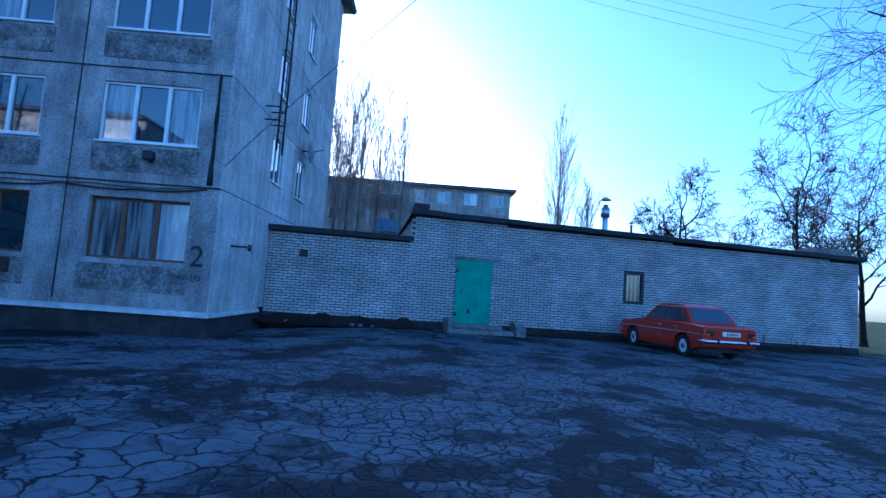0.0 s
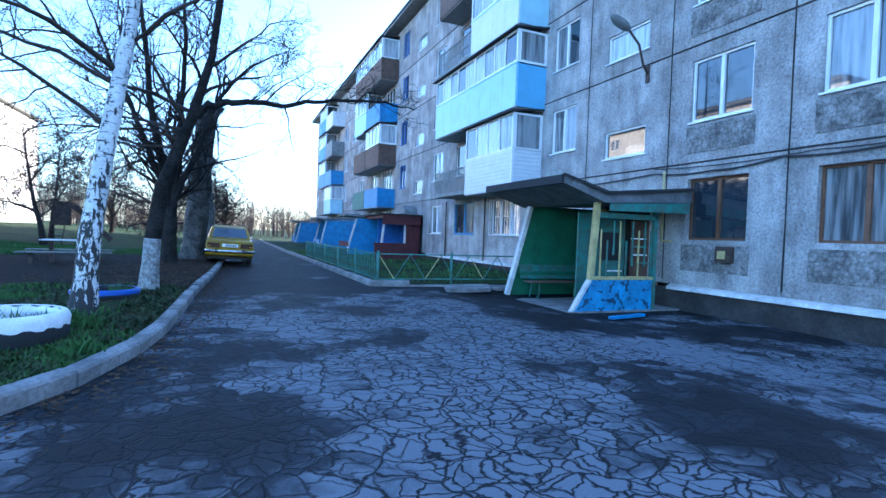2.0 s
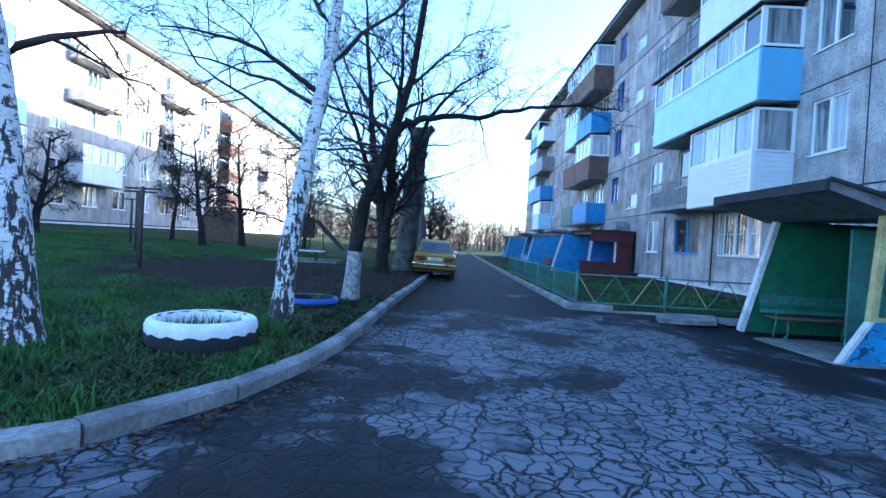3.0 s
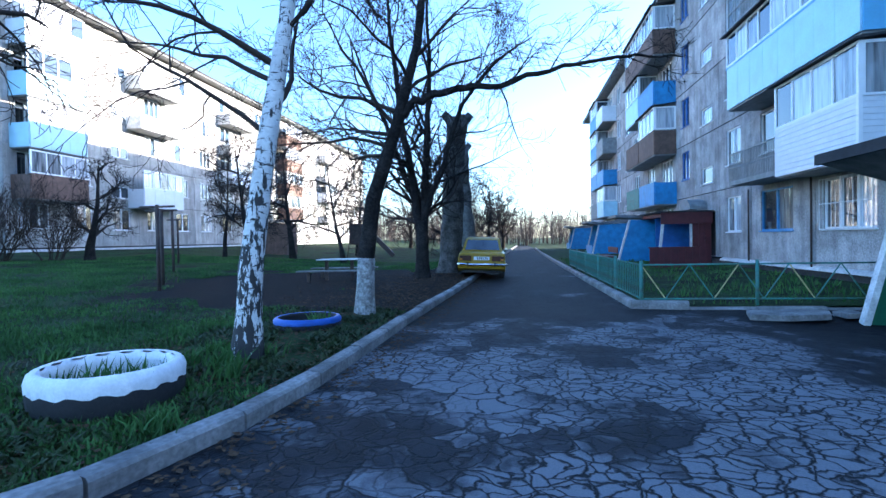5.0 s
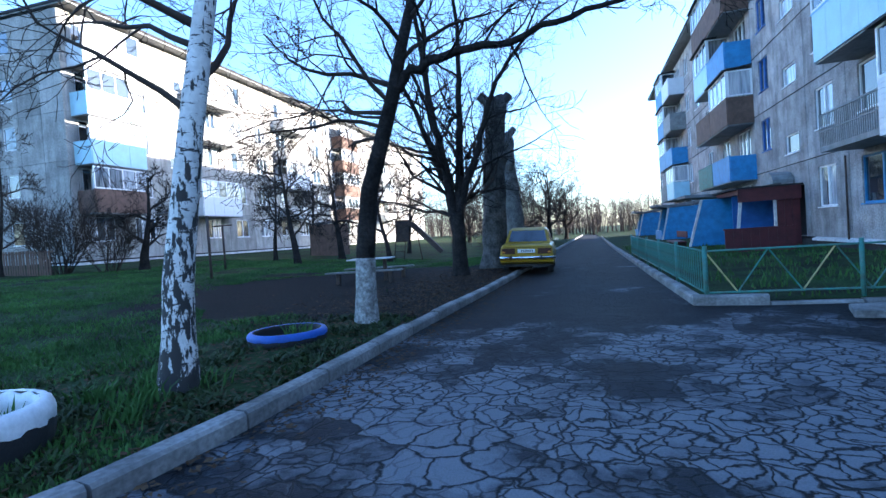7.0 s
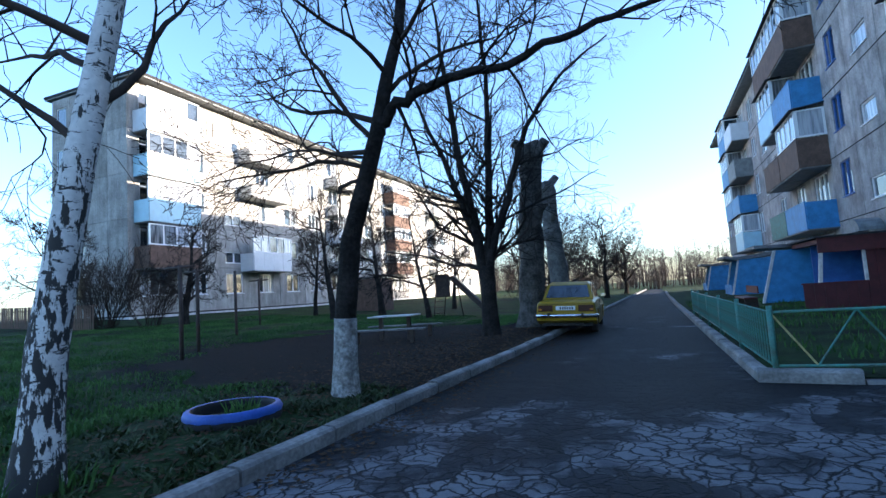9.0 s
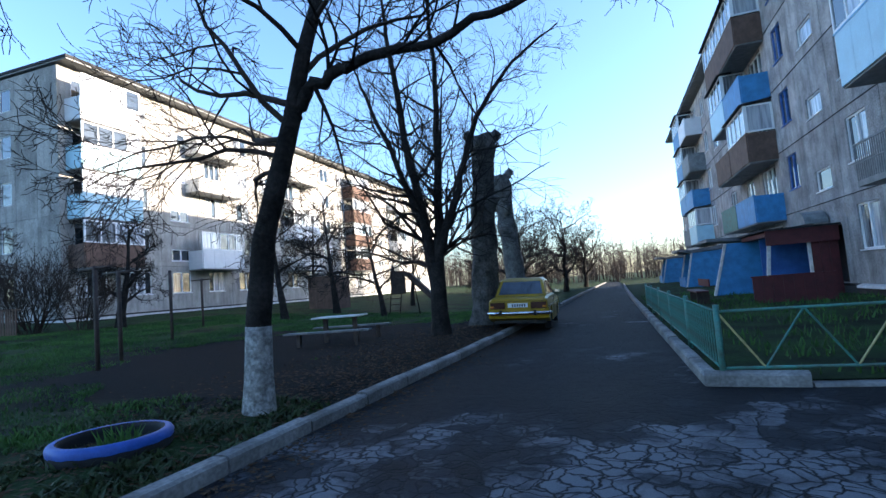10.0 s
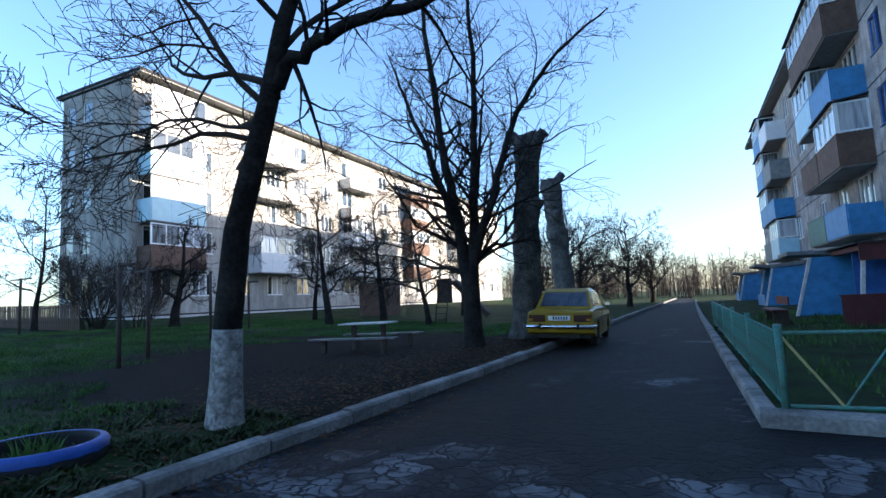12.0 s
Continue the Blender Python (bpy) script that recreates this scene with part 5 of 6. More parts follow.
def build_post(at, h, arm):
    p = thing("clothes_post", at, "rusty iron clothes-line post with a cross arm", "post", "clothes-line posts")
    part("pole", tube([(0, 0, -0.1), (0, 0, h)], 0.045, 8), RUST, p)
    if arm:
        part("cross_arm", tube([(-arm, 0, h - 0.05), (arm, 0, h - 0.05)], 0.03, 6), RUST, p)


for x, y, h, arm in ((-5.48, 19.1, 2.15, 0.45), (-8.5, 23.8, 2.2, 0.0), (-11.3, 28.0, 2.0, 0.5), (-17.0, 22.8, 2.1, 0.7), (-6.2, 20.2, 2.1, 0.45)):
    build_post((x, y, 0.1 + ground_z(x, y)), h, arm)

hut = thing("garden_shed", (-12.4, 38.8, 0.55), "dark weathered board shed on the lawn", "shed")
for k in range(8):
    part("board", box(-1.0 + k * 0.25, -0.76 + k * 0.25, -0.02, 0.02, -0.1, 2.1), BROWN, hut)
part("body", box(-1.0, 1.0, 0.03, 1.5, -0.1, 2.08), BROWN, hut)
part("roof", prism([(-0.15, 2.12), (1.6, 2.3), (1.6, 2.36), (-0.15, 2.18)], "x", -1.15, 1.15), ROOFING, hut)
pk = thing("picket_fence", (-22.0, 24.6, 1.0), "dark wooden picket fence before the far block", "fence")
pm = mesh_of("picket", box(-0.04, 0.04, -0.012, 0.012, -0.1, 1.15), BROWN)
for k in range(70):
    piece("picket", pm, pk, pose(-4 + k * 0.135, 0, -k * 0.004, 0, random.uniform(-2, 2), 0))
part("rail", box(-4.1, 5.5, 0.014, 0.05, 0.8, 0.86), BROWN, pk)

# ---- trees ----
class Mesh:
    def __init__(self):
        self.v, self.f = [], []

    def tube(self, pts, radii, sides):
        base = len(self.v)
        m = len(pts)
        for i in range(m):
            d = (pts[min(i + 1, m - 1)] - pts[max(i - 1, 0)])
            d = d.normalized() if d.length > 1e-6 else Vector((0, 0, 1))
            a = d.orthogonal().normalized()
            c = d.cross(a)
            for k in range(sides):
                w = 6.2832 * k / sides
                self.v.append(tuple(pts[i] + (a * math.cos(w) + c * math.sin(w)) * radii[i]))
        for i in range(m - 1):
            for k in range(sides):
                self.f.append((base + i * sides + k, base + i * sides + (k + 1) % sides, base + (i + 1) * sides + (k + 1) % sides, base + (i + 1) * sides + k))
        self.f.append(tuple(base + (m - 1) * sides + k for k in range(sides)))

    def make(self, name, material, parent, label=""):
        me = bpy.data.meshes.new(name)
        me.from_pydata(self.v, [], self.f)
        me.materials.append(material)
        me.polygons.foreach_set("use_smooth", [True] * len(me.polygons))
        ob = new(name, me)
        ob.parent = parent
        if label:
            ob["label"] = label
        return ob


def grow(rng, mesh, start, d, length, r, level, top, spread, up, curl, kids, rmin=0.004):
    """One branch with side shoots; up bends it towards the sky, curl roughens it."""
    segs = max(3, min(7, int(length / 0.25)))
    pts, rad = [start.copy()], [r]
    p = start.copy()
    d = d.normalized()
    for i in range(segs):
        d = (d + Vector((rng.gauss(0, curl), rng.gauss(0, curl), rng.gauss(0, curl) + up))).normalized()
        p = p + d * (length / segs)
        pts.append(p.copy())
        rad.append(max(rmin, r * (1 - 0.8 * (i + 1) / segs)))
    mesh.tube(pts, rad, 7 if r > 0.07 else (5 if r > 0.03 else 3))
    if level >= top:
        return
    n = kids[level] if level < len(kids) else 3
    for k in range(n):
        f = 0.22 + 0.76 * (k + rng.random() * 0.8) / n
        i = min(segs - 1, int(f * segs))
        q = pts[i].lerp(pts[i + 1], f * segs - i) if i + 1 <= segs else pts[-1]
        dd = (pts[i + 1] - pts[i]).normalized()
        ax = dd.orthogonal().normalized()
        ax.rotate(Matrix.Rotation(rng.random() * 6.2832, 3, dd))
        nd = dd * math.cos(spread) + ax * math.sin(spread)
        grow(rng, mesh, q, nd, length * rng.uniform(0.42, 0.68) * (1.1 - 0.45 * f), max(rmin, rad[i] * 0.55), level + 1, top, spread * rng.uniform(0.75, 1.2), up, curl * 1.15, kids, rmin)


def build_tree(at, seed, label, trunk, trunk_r, limbs, bark=None, twig=None, top=3, spread=0.75, up=0.06, curl=0.13, kids=(6, 6, 5), wash=0.0, group="", extra=(), rmin=0.004, taper=0.85):
    """trunk: points relative to the base; limbs: (fraction of trunk, heading deg, climb deg, length, radius)."""
    rng = random.Random(seed)
    t = thing("tree", at, label, "tree", group)
    bark, twig = bark or BARK, twig or TWIG
    pts = [Vector(p) for p in trunk]
    n = len(pts)
    fine = []
    for a, b in zip(pts, pts[1:]):
        for k in range(4):
            fine.append(a.lerp(b, k / 4))
    fine.append(pts[-1])
    m = len(fine)
    rad = []
    for i, p in enumerate(fine):
        h = i / (m - 1)
        r = trunk_r * (1 - taper * h) * (1 + 0.07 * noise.noise(Vector((p.z * 2.5, seed, 0)))) + (0.35 * trunk_r * math.exp(-p.z / 0.18) if p.z >= 0 else 0.3 * trunk_r)
        rad.append(r)
    tm = Mesh()
    tm.tube(fine, rad, 14)
    tm.make("trunk", bark, t)
    if wash:
        wp = [p for p in fine if p.z <= wash]
        wp = [Vector((p.x, p.y, p.z)) for p in wp]
        ws = Mesh()
        zs = np.linspace(0.0, wash, 9)
        wpts, wr = [], []
        for z in zs:
            for i in range(m - 1):
                if fine[i].z <= z <= fine[i + 1].z:
                    f = (z - fine[i].z) / (fine[i + 1].z - fine[i].z)
                    wpts.append(fine[i].lerp(fine[i + 1], f))
                    wr.append(rad[i] + (rad[i + 1] - rad[i]) * f + 0.006)
                    break
        ws.tube(wpts, wr, 14)
        ws.make("whitewash", LIME, t, "lime-washed lower trunk")
    for fr, head, climb, length, r in limbs:
        i = min(m - 2, int(fr * (m - 1)))
        q = fine[i].lerp(fine[i + 1], fr * (m - 1) - i)
        h, c = radians(head), radians(climb)
        d = Vector((-math.sin(h) * math.cos(c), math.cos(h) * math.cos(c), math.sin(c)))
        lm = Mesh()
        grow(rng, lm, q, d, length, r, 0, top, spread, up, curl, kids, rmin)
        lm.make("limb", twig if r < 0.06 else bark, t)
    for line, r0, n, shoot in extra:
        lm = Mesh()
        lp = [Vector(p) for p in line]
        dense = []
        for a, b in zip(lp, lp[1:]):
            for k in range(5):
                dense.append(a.lerp(b, k / 5) + Vector((rng.gauss(0, 0.02), rng.gauss(0, 0.02), rng.gauss(0, 0.02))))
        dense.append(lp[-1])
        m2 = len(dense)
        rr = [max(0.012, r0 * (1 - 0.85 * k / (m2 - 1))) for k in range(m2)]
        lm.tube(dense, rr, 9)
        for k in range(n):
            f = 0.12 + 0.86 * (k + rng.random()) / n
            i = min(m2 - 2, int(f * (m2 - 1)))
            dd = (dense[i + 1] - dense[i]).normalized()
            ax = dd.orthogonal().normalized()
            ax.rotate(Matrix.Rotation(rng.random() * 6.2832, 3, dd))
            nd = dd * 0.55 + ax * 0.8
            grow(rng, lm, dense[i], nd, shoot * rng.uniform(0.6, 1.25) * (1.15 - 0.6 * f), max(0.008, rr[i] * 0.42), 1, top, spread, up, curl, kids, rmin)
        lm.make("limb", bark, t)
    return t


def around(rng, n, f0, f1, climb, length, r):
    """Limbs set round the trunk."""
    out = []
    for k in range(n):
        f = f0 + (f1 - f0) * (k + 0.3 * rng.random()) / max(1, n - 1)
        out.append((min(0.98, f), k * 137.5 + rng.uniform(-25, 25), climb + rng.uniform(-12, 12), length * rng.uniform(0.75, 1.2) * (1.1 - 0.5 * f), r * rng.uniform(0.8, 1.2) * (1.15 - 0.5 * f)))
    return out


R = random.Random(11)
# birches
build_tree((0.08, 13.12, 0.15), 1, "slender leaning birch with white and black bark", [(0, 0, -0.1), (0.05, 0.05, 1.0), (0.2, 0.17, 2.3), (0.4, 0.34, 3.8), (0.58, 0.5, 6.0), (0.7, 0.7, 9.0)], 0.15,
           around(R, 9, 0.45, 0.95, 45, 2.6, 0.045) + [(0.42, 100, 40, 2.6, 0.035), (0.5, 60, 42, 2.8, 0.035)], BIRCH, TWIG, 3, 0.75, -0.01, 0.17, (6, 5, 4), taper=0.7)
build_tree((-1.72, 10.95, 0.15), 2, "thick birch with rough grey-white bark", [(0, 0, -0.1), (-0.1, 0, 1.2), (-0.3, 0, 2.6), (-0.6, 0, 4.2), (-0.7, 0.1, 8.5)], 0.24,
           around(R, 7, 0.5, 0.95, 45, 2.6, 0.05), BIRCH, TWIG, 3, 0.75, -0.01, 0.17, (6, 5, 4), taper=0.7)
# lime-washed tree whose long limb hangs over the lane
build_tree((0.4, 16.45, 0.12), 3, "dark leaning tree with lime-washed foot and a limb overhanging the lane",
           [(0, 0, -0.1), (0.06, 0, 1.05), (0.20, 0, 2.0), (0.45, 0, 2.7), (0.66, 0, 3.3), (0.85, 0, 4.0), (1.0, 0.1, 4.6), (1.3, 0.3, 7.5)], 0.155,
           [(0.52, 80, 22, 2.6, 0.04), (0.55, 125, 30, 2.7, 0.04), (0.60, 50, 30, 2.8, 0.045), (0.66, -40, 40, 2.4, 0.04), (0.72, 150, 40, 2.3, 0.035), (0.8, -120, 45, 2.2, 0.035), (0.88, 20, 55, 2.0, 0.03), (0.44, 75, 5, 2.6, 0.035), (0.47, 110, 14, 2.4, 0.035), (0.5, 95, 0, 2.4, 0.03)],
           BARK, TWIG, 3, 0.8, 0.02, 0.2, (8, 6, 5), wash=1.0, taper=0.62,
           extra=[([(0.66, 0, 3.3), (0.95, 0.0, 3.62), (1.5, 0.0, 3.78), (2.4, 0.05, 3.85), (3.4, 0.1, 4.1), (4.4, 0.1, 4.2), (5.3, 0.2, 4.15)], 0.085, 16, 1.7)])
# many-stemmed dark tree by the car
build_tree((0.05, 24.0, 0.12), 5, "tall dark tree forking into several upright stems", [(0, 0, -0.1), (0.0, 0, 0.8), (0.02, 0, 1.5), (0.0, 0, 1.9)], 0.235,
           [(0.9, 85, 20, 3.4, 0.05), (0.95, -85, 30, 3.0, 0.045), (0.85, 120, 12, 3.0, 0.04)], BARK, TWIG, 3, 0.85, 0.05, 0.19, (7, 6, 4), taper=0.25,
           extra=[([(-0.04, 0, 1.2), (-0.26, 0, 3.2), (-0.65, 0.1, 5.4), (-0.95, 0.1, 8.2), (-1.1, 0.1, 10.0)], 0.165, 28, 2.6),
                  ([(0.04, 0, 1.2), (0.16, 0.1, 3.4), (0.30, 0.2, 6.5), (0.25, 0.2, 10.5)], 0.16, 28, 2.5),
                  ([(0.1, 0, 2.1), (0.75, 0, 3.7), (1.35, 0.2, 5.6), (2.4, 0.3, 6.9), (3.6, 0.3, 7.6)], 0.115, 22, 2.4),
                  ([(0, 0.1, 2.0), (-0.9, 0.5, 4.2), (-1.9, 0.8, 6.6), (-2.6, 1.0, 8.4)], 0.12, 20, 2.5),
                  ([(0, 0.1, 2.0), (0.0, 0.9, 4.2), (0.1, 1.6, 7.4)], 0.10, 14, 2.2)])
# lopped poplar trunks
def build_stump(at, h, r, lean, seed, label, bark, stubs):
    s = thing("lopped_tree", at, label, "tree trunk", "lopped trunks")
    rng = random.Random(seed)
    zs = np.linspace(-0.1, h, 40)
    N = 22
    v, f = [], []
    for i, z in enumerate(zs):
        cx = lean * z / h + 0.05 * noise.noise(Vector((z * 0.7, seed, 0)))
        cy = 0.05 * noise.noise(Vector((z * 0.7, seed, 4)))
        knob = 0.22 * max(0.0, 1 - abs(z - h + 0.35) / 0.4) + 0.16 * max(0.0, 1 - abs(z - h * 0.62) / 0.35)
        for k in range(N):
            w = 6.2832 * k / N
            rr = r * (1.08 - 0.2 * z / h + 0.35 * math.exp(-max(z, 0) / 0.3) + knob)
            rr *= 1 + 0.16 * noise.noise(Vector((math.cos(w) * 3.2, math.sin(w) * 3.2, z * 0.5 + seed))) + 0.18 * noise.noise(Vector((math.cos(w) * 1.3, math.sin(w) * 1.3, z * 1.7 + seed)))
            zz = z + (0.16 * noise.noise(Vector((math.cos(w) * 2, math.sin(w) * 2, seed))) if i >= len(zs) - 2 else 0)
            v.append((cx + rr * math.cos(w), cy + rr * math.sin(w), zz))
    for i in range(len(zs) - 1):
        for k in range(N):
            f.append((i * N + k, i * N + (k + 1) % N, (i + 1) * N + (k + 1) % N, (i + 1) * N + k))
    f.append(tuple((len(zs) - 1) * N + k for k in range(N)))
    tm = Mesh()
    tm.v, tm.f = v, f
    tm.make("trunk", bark, s)
    for z, a in stubs:
        q = Vector((lean * z / h, 0, z))
        d = Vector((math.cos(a), math.sin(a), 1.1))
        bm = Mesh()
        bm.tube([q, q + d * (r * 0.9), q + d * (r * 1.35)], [r * 0.55, r * 0.45, r * 0.42], 9)
        bm.make("cut_limb", bark, s)
    tw = Mesh()
    for k in range(14):
        a = rng.random() * 6.28
        z = h * (0.7 + 0.28 * rng.random())
        q = Vector((lean * z / h + r * math.cos(a) * 0.8, r * math.sin(a) * 0.8, z))
        grow(rng, tw, q, Vector((math.cos(a), math.sin(a), 1.0)), 0.8, 0.012, 1, 2, 0.5, 0.1, 0.15, (0, 3))
    tw.make("sprout", TWIG, s)


build_stump((0.55, 26.6, 0.1), 5.75, 0.37, 0.45, 21, "thick lopped poplar trunk with rough dark bark", BARK3, [(5.35, 3.3), (5.3, 0.2), (3.3, -0.4)])
build_stump((1.0, 30.5, 0.1), 5.3, 0.34, -0.35, 22, "pale lopped poplar trunk beside the lane", BARK2, [(5.0, 0.6), (3.6, -1.2)])

# orchard trees on the lawn
R = random.Random(31)
for i, (x, y, h, r, lx, sp) in enumerate(((-15.2, 27.6, 4.2, 0.22, 0.4, 1), (-9.6, 31.0, 5.5, 0.19, -0.8, 1), (-9.3, 35.0, 6.0, 0.2, -0.6, 1), (-5.6, 32.8, 5.2, 0.14, -0.9, 1), (-12.5, 33.5, 5.5, 0.13, 0.2, 1), (-14.0, 40.0, 6.0, 0.16, 0.3, 1), (-7.5, 41.0, 5.5, 0.15, 0.3, 1), (-18.5, 24.0, 5.0, 0.12, 0.2, 1))):
    z = 0.08 + ground_z(x, y)
    build_tree((x, y, z), 40 + i, "bare crooked fruit tree standing on the lawn", [(0, 0, -0.1), (lx * 0.15, 0, h * 0.18), (lx * 0.45, 0.1, h * 0.36), (lx * 0.7, 0.2, h * 0.6), (lx, 0.2, h)], r,
               around(R, 8, 0.32, 0.95, 38, h * 0.48, r * 0.42), BARK, TWIG, 3, 0.95, 0.03, 0.22, (7, 6, 4), group="orchard trees", rmin=0.008)
# trees beyond the car
R = random.Random(77)
for i, (x, y, h) in enumerate(((-2.5, 47.0, 6.4), (0.6, 55.0, 7.0), (-4.0, 60.0, 7.5), (1.6, 68.0, 6.5), (-9, 66, 7.5))):
    z = 0.08 + ground_z(x, y)
    build_tree((x, y, z), 60 + i, "bare round-crowned tree beside the lane", [(0, 0, -0.1), (0.1, 0, h * 0.15), (0.0, 0.1, h * 0.3), (0.2, 0.2, h * 0.55), (0.1, 0.2, h * 0.9)], 0.24,
               around(R, 12, 0.2, 0.95, 38, h * 0.66, 0.10), BARK, TWIG, 3, 0.9, 0.02, 0.2, (7, 6, 3), group="lane trees", rmin=0.011)
# trees beyond the brick store
R = random.Random(91)
for i, (x, y, h) in enumerate(((31, -12.5, 8.6), (29, -18.5, 10.2), (31, -24.0, 9.6), (27, -27.5, 9.0), (30, -33, 10))):
    build_tree((x, y, -0.2), 80 + i, "bare spreading tree behind the brick store", [(0, 0, -0.1), (0.1, 0, h * 0.2), (0.0, 0.1, h * 0.4), (0.2, 0.2, h * 0.65), (0.1, 0.2, h * 0.9)], 0.22,
               around(R, 12, 0.22, 0.95, 42, h * 0.55, 0.08), BARK, PALETWIG if i == 0 else TWIG, 3, 0.85, 0.03, 0.2, (7, 6, 5), group="trees behind the store", rmin=0.014)
for i, (x, y, h) in enumerate(((45, 13.8, 19.0), (46, 12.3, 17.0), (45, 11.0, 17.5), (44, 9.8, 15.5), (47, 8.6, 16.5), (45, 6.2, 15.0), (45, -8.0, 14.8), (46, -11.0, 10.0))):
    build_tree((x, y, -0.2), 100 + i, "tall slim bare poplar", [(0, 0, -0.1), (0, 0, h * 0.3), (0.1, 0, h * 0.6), (0.1, 0, h)], 0.16,
               around(R, 20, 0.06, 0.9, 80, h * 0.5, 0.044), BARK2, PALETWIG, 2, 0.28, 0.05, 0.05, (8, 3), group="poplars", rmin=0.0145)
# brown thicket before the far block
for i, (x, y, h) in enumerate(((-17.5, 25.6, 3.4), (-15.8, 26.4, 2.8), (-19.0, 26.8, 3.6))):
    sh = thing("shrub", (x, y, 0.08 + ground_z(x, y)), "dense brown leafless shrub by the far block", "shrub", "shrubs")
    rg = random.Random(300 + i)
    for k in range(14):
        sm = Mesh()
        a = rg.random() * 6.28
        grow(rg, sm, Vector((0.25 * math.cos(a), 0.25 * math.sin(a), -0.1)), Vector((0.45 * math.cos(a), 0.45 * math.sin(a), 1)), h * rg.uniform(0.6, 1.0), 0.03, 0, 2, 0.6, 0.05, 0.12, (8, 6), 0.007)
        sm.make("stem", TWIG, sh)
# tree beside the yard whose twigs hang into it
build_tree((7.0, -7.6, 0.0), 130, "bare tree whose drooping twigs hang over the yard", [(0, 0, -0.1), (0.1, 0, 2.5), (0, 0, 5.0), (0.1, 0, 8.5)], 0.2,
           [(0.6, -8, 8, 4.6, 0.06), (0.66, 8, 10, 4.8, 0.06), (0.7, -22, 12, 4.4, 0.05), (0.75, 22, 15, 4.2, 0.05), (0.85, 110, 30, 3.0, 0.05), (0.8, -100, 30, 3.0, 0.05)], BARK, TWIG, 3, 0.8, -0.02, 0.2, (8, 6, 5))


# ---- woods in the distance ----
def build_woods():
    rng = random.Random(200)
    tm = Mesh()
    for k in range(520):
        x = rng.gauss(0, 34)
        y = rng.uniform(97, 150) + 0.1 * abs(x)
        h = rng.uniform(3.5, 9.5)
        z = 0.05 * max(0, min(-x, 40) - 3) - 0.4
        base = Vector((x, y, z))
        tip = base + Vector((rng.gauss(0, 0.6), rng.gauss(0, 0.5), h))
        tm.tube([base, base.lerp(tip, 0.5) + Vector((rng.gauss(0, 0.2), 0, 0)), tip], [0.12, 0.08, 0.02], 4)
        for j in range(16):
            q = base.lerp(tip, rng.uniform(0.15, 0.95))
            d = Vector((rng.gauss(0, 1), rng.gauss(0, 0.6), rng.uniform(0.2, 1.3))).normalized()
            e = q + d * rng.uniform(0.9, 2.2)
            tm.tube([q, q.lerp(e, 0.5) + Vector((rng.gauss(0, 0.12), 0, rng.gauss(0, 0.1))), e], [0.035, 0.025, 0.012], 3)
            for i in range(3):
                q2 = q.lerp(e, rng.uniform(0.3, 1))
                e2 = q2 + Vector((rng.gauss(0, 0.5), rng.gauss(0, 0.3), rng.gauss(0.3, 0.4)))
                tm.tube([q2, e2], [0.018, 0.01], 3)
    ob = tm.make("woods", FARWOOD, None)
    tagged(ob, "hazy brown leafless woods closing the view", "woods", kind="stuff")


build_woods()


# ---- grass, plants, litter ----
def blades(name, spots, label, category, material, width=0.012):
    """spots: (x, y, z, height, lean) of single blades, as one joined mesh."""
    v, f = [], []
    rng = random.Random(7)
    for x, y, z, h, lean in spots:
        a = rng.random() * 6.2832
        dx, dy = math.cos(a) * width, math.sin(a) * width
        lx, ly = rng.gauss(0, lean) * h, rng.gauss(0, lean) * h
        b = len(v)
        v += [(x - dx, y - dy, z), (x + dx, y + dy, z), (x + dx * 0.6 + lx * 0.4, y + dy * 0.6 + ly * 0.4, z + h * 0.6), (x - dx * 0.6 + lx * 0.4, y - dy * 0.6 + ly * 0.4, z + h * 0.6), (x + lx, y + ly, z + h)]
        f += [(b, b + 1, b + 2, b + 3), (b + 3, b + 2, b + 4)]
    me = bpy.data.meshes.new(name)
    me.from_pydata(v, [], f)
    me.materials.append(material)
    ob = new(name, me)
    return tagged(ob, label, category, kind="stuff")


WEED = mat("weed_leaf", (0.045, 0.07, 0.022), 0.7, var=0.5, scale=2, fine=8, bump=0.0, spec=0.3)


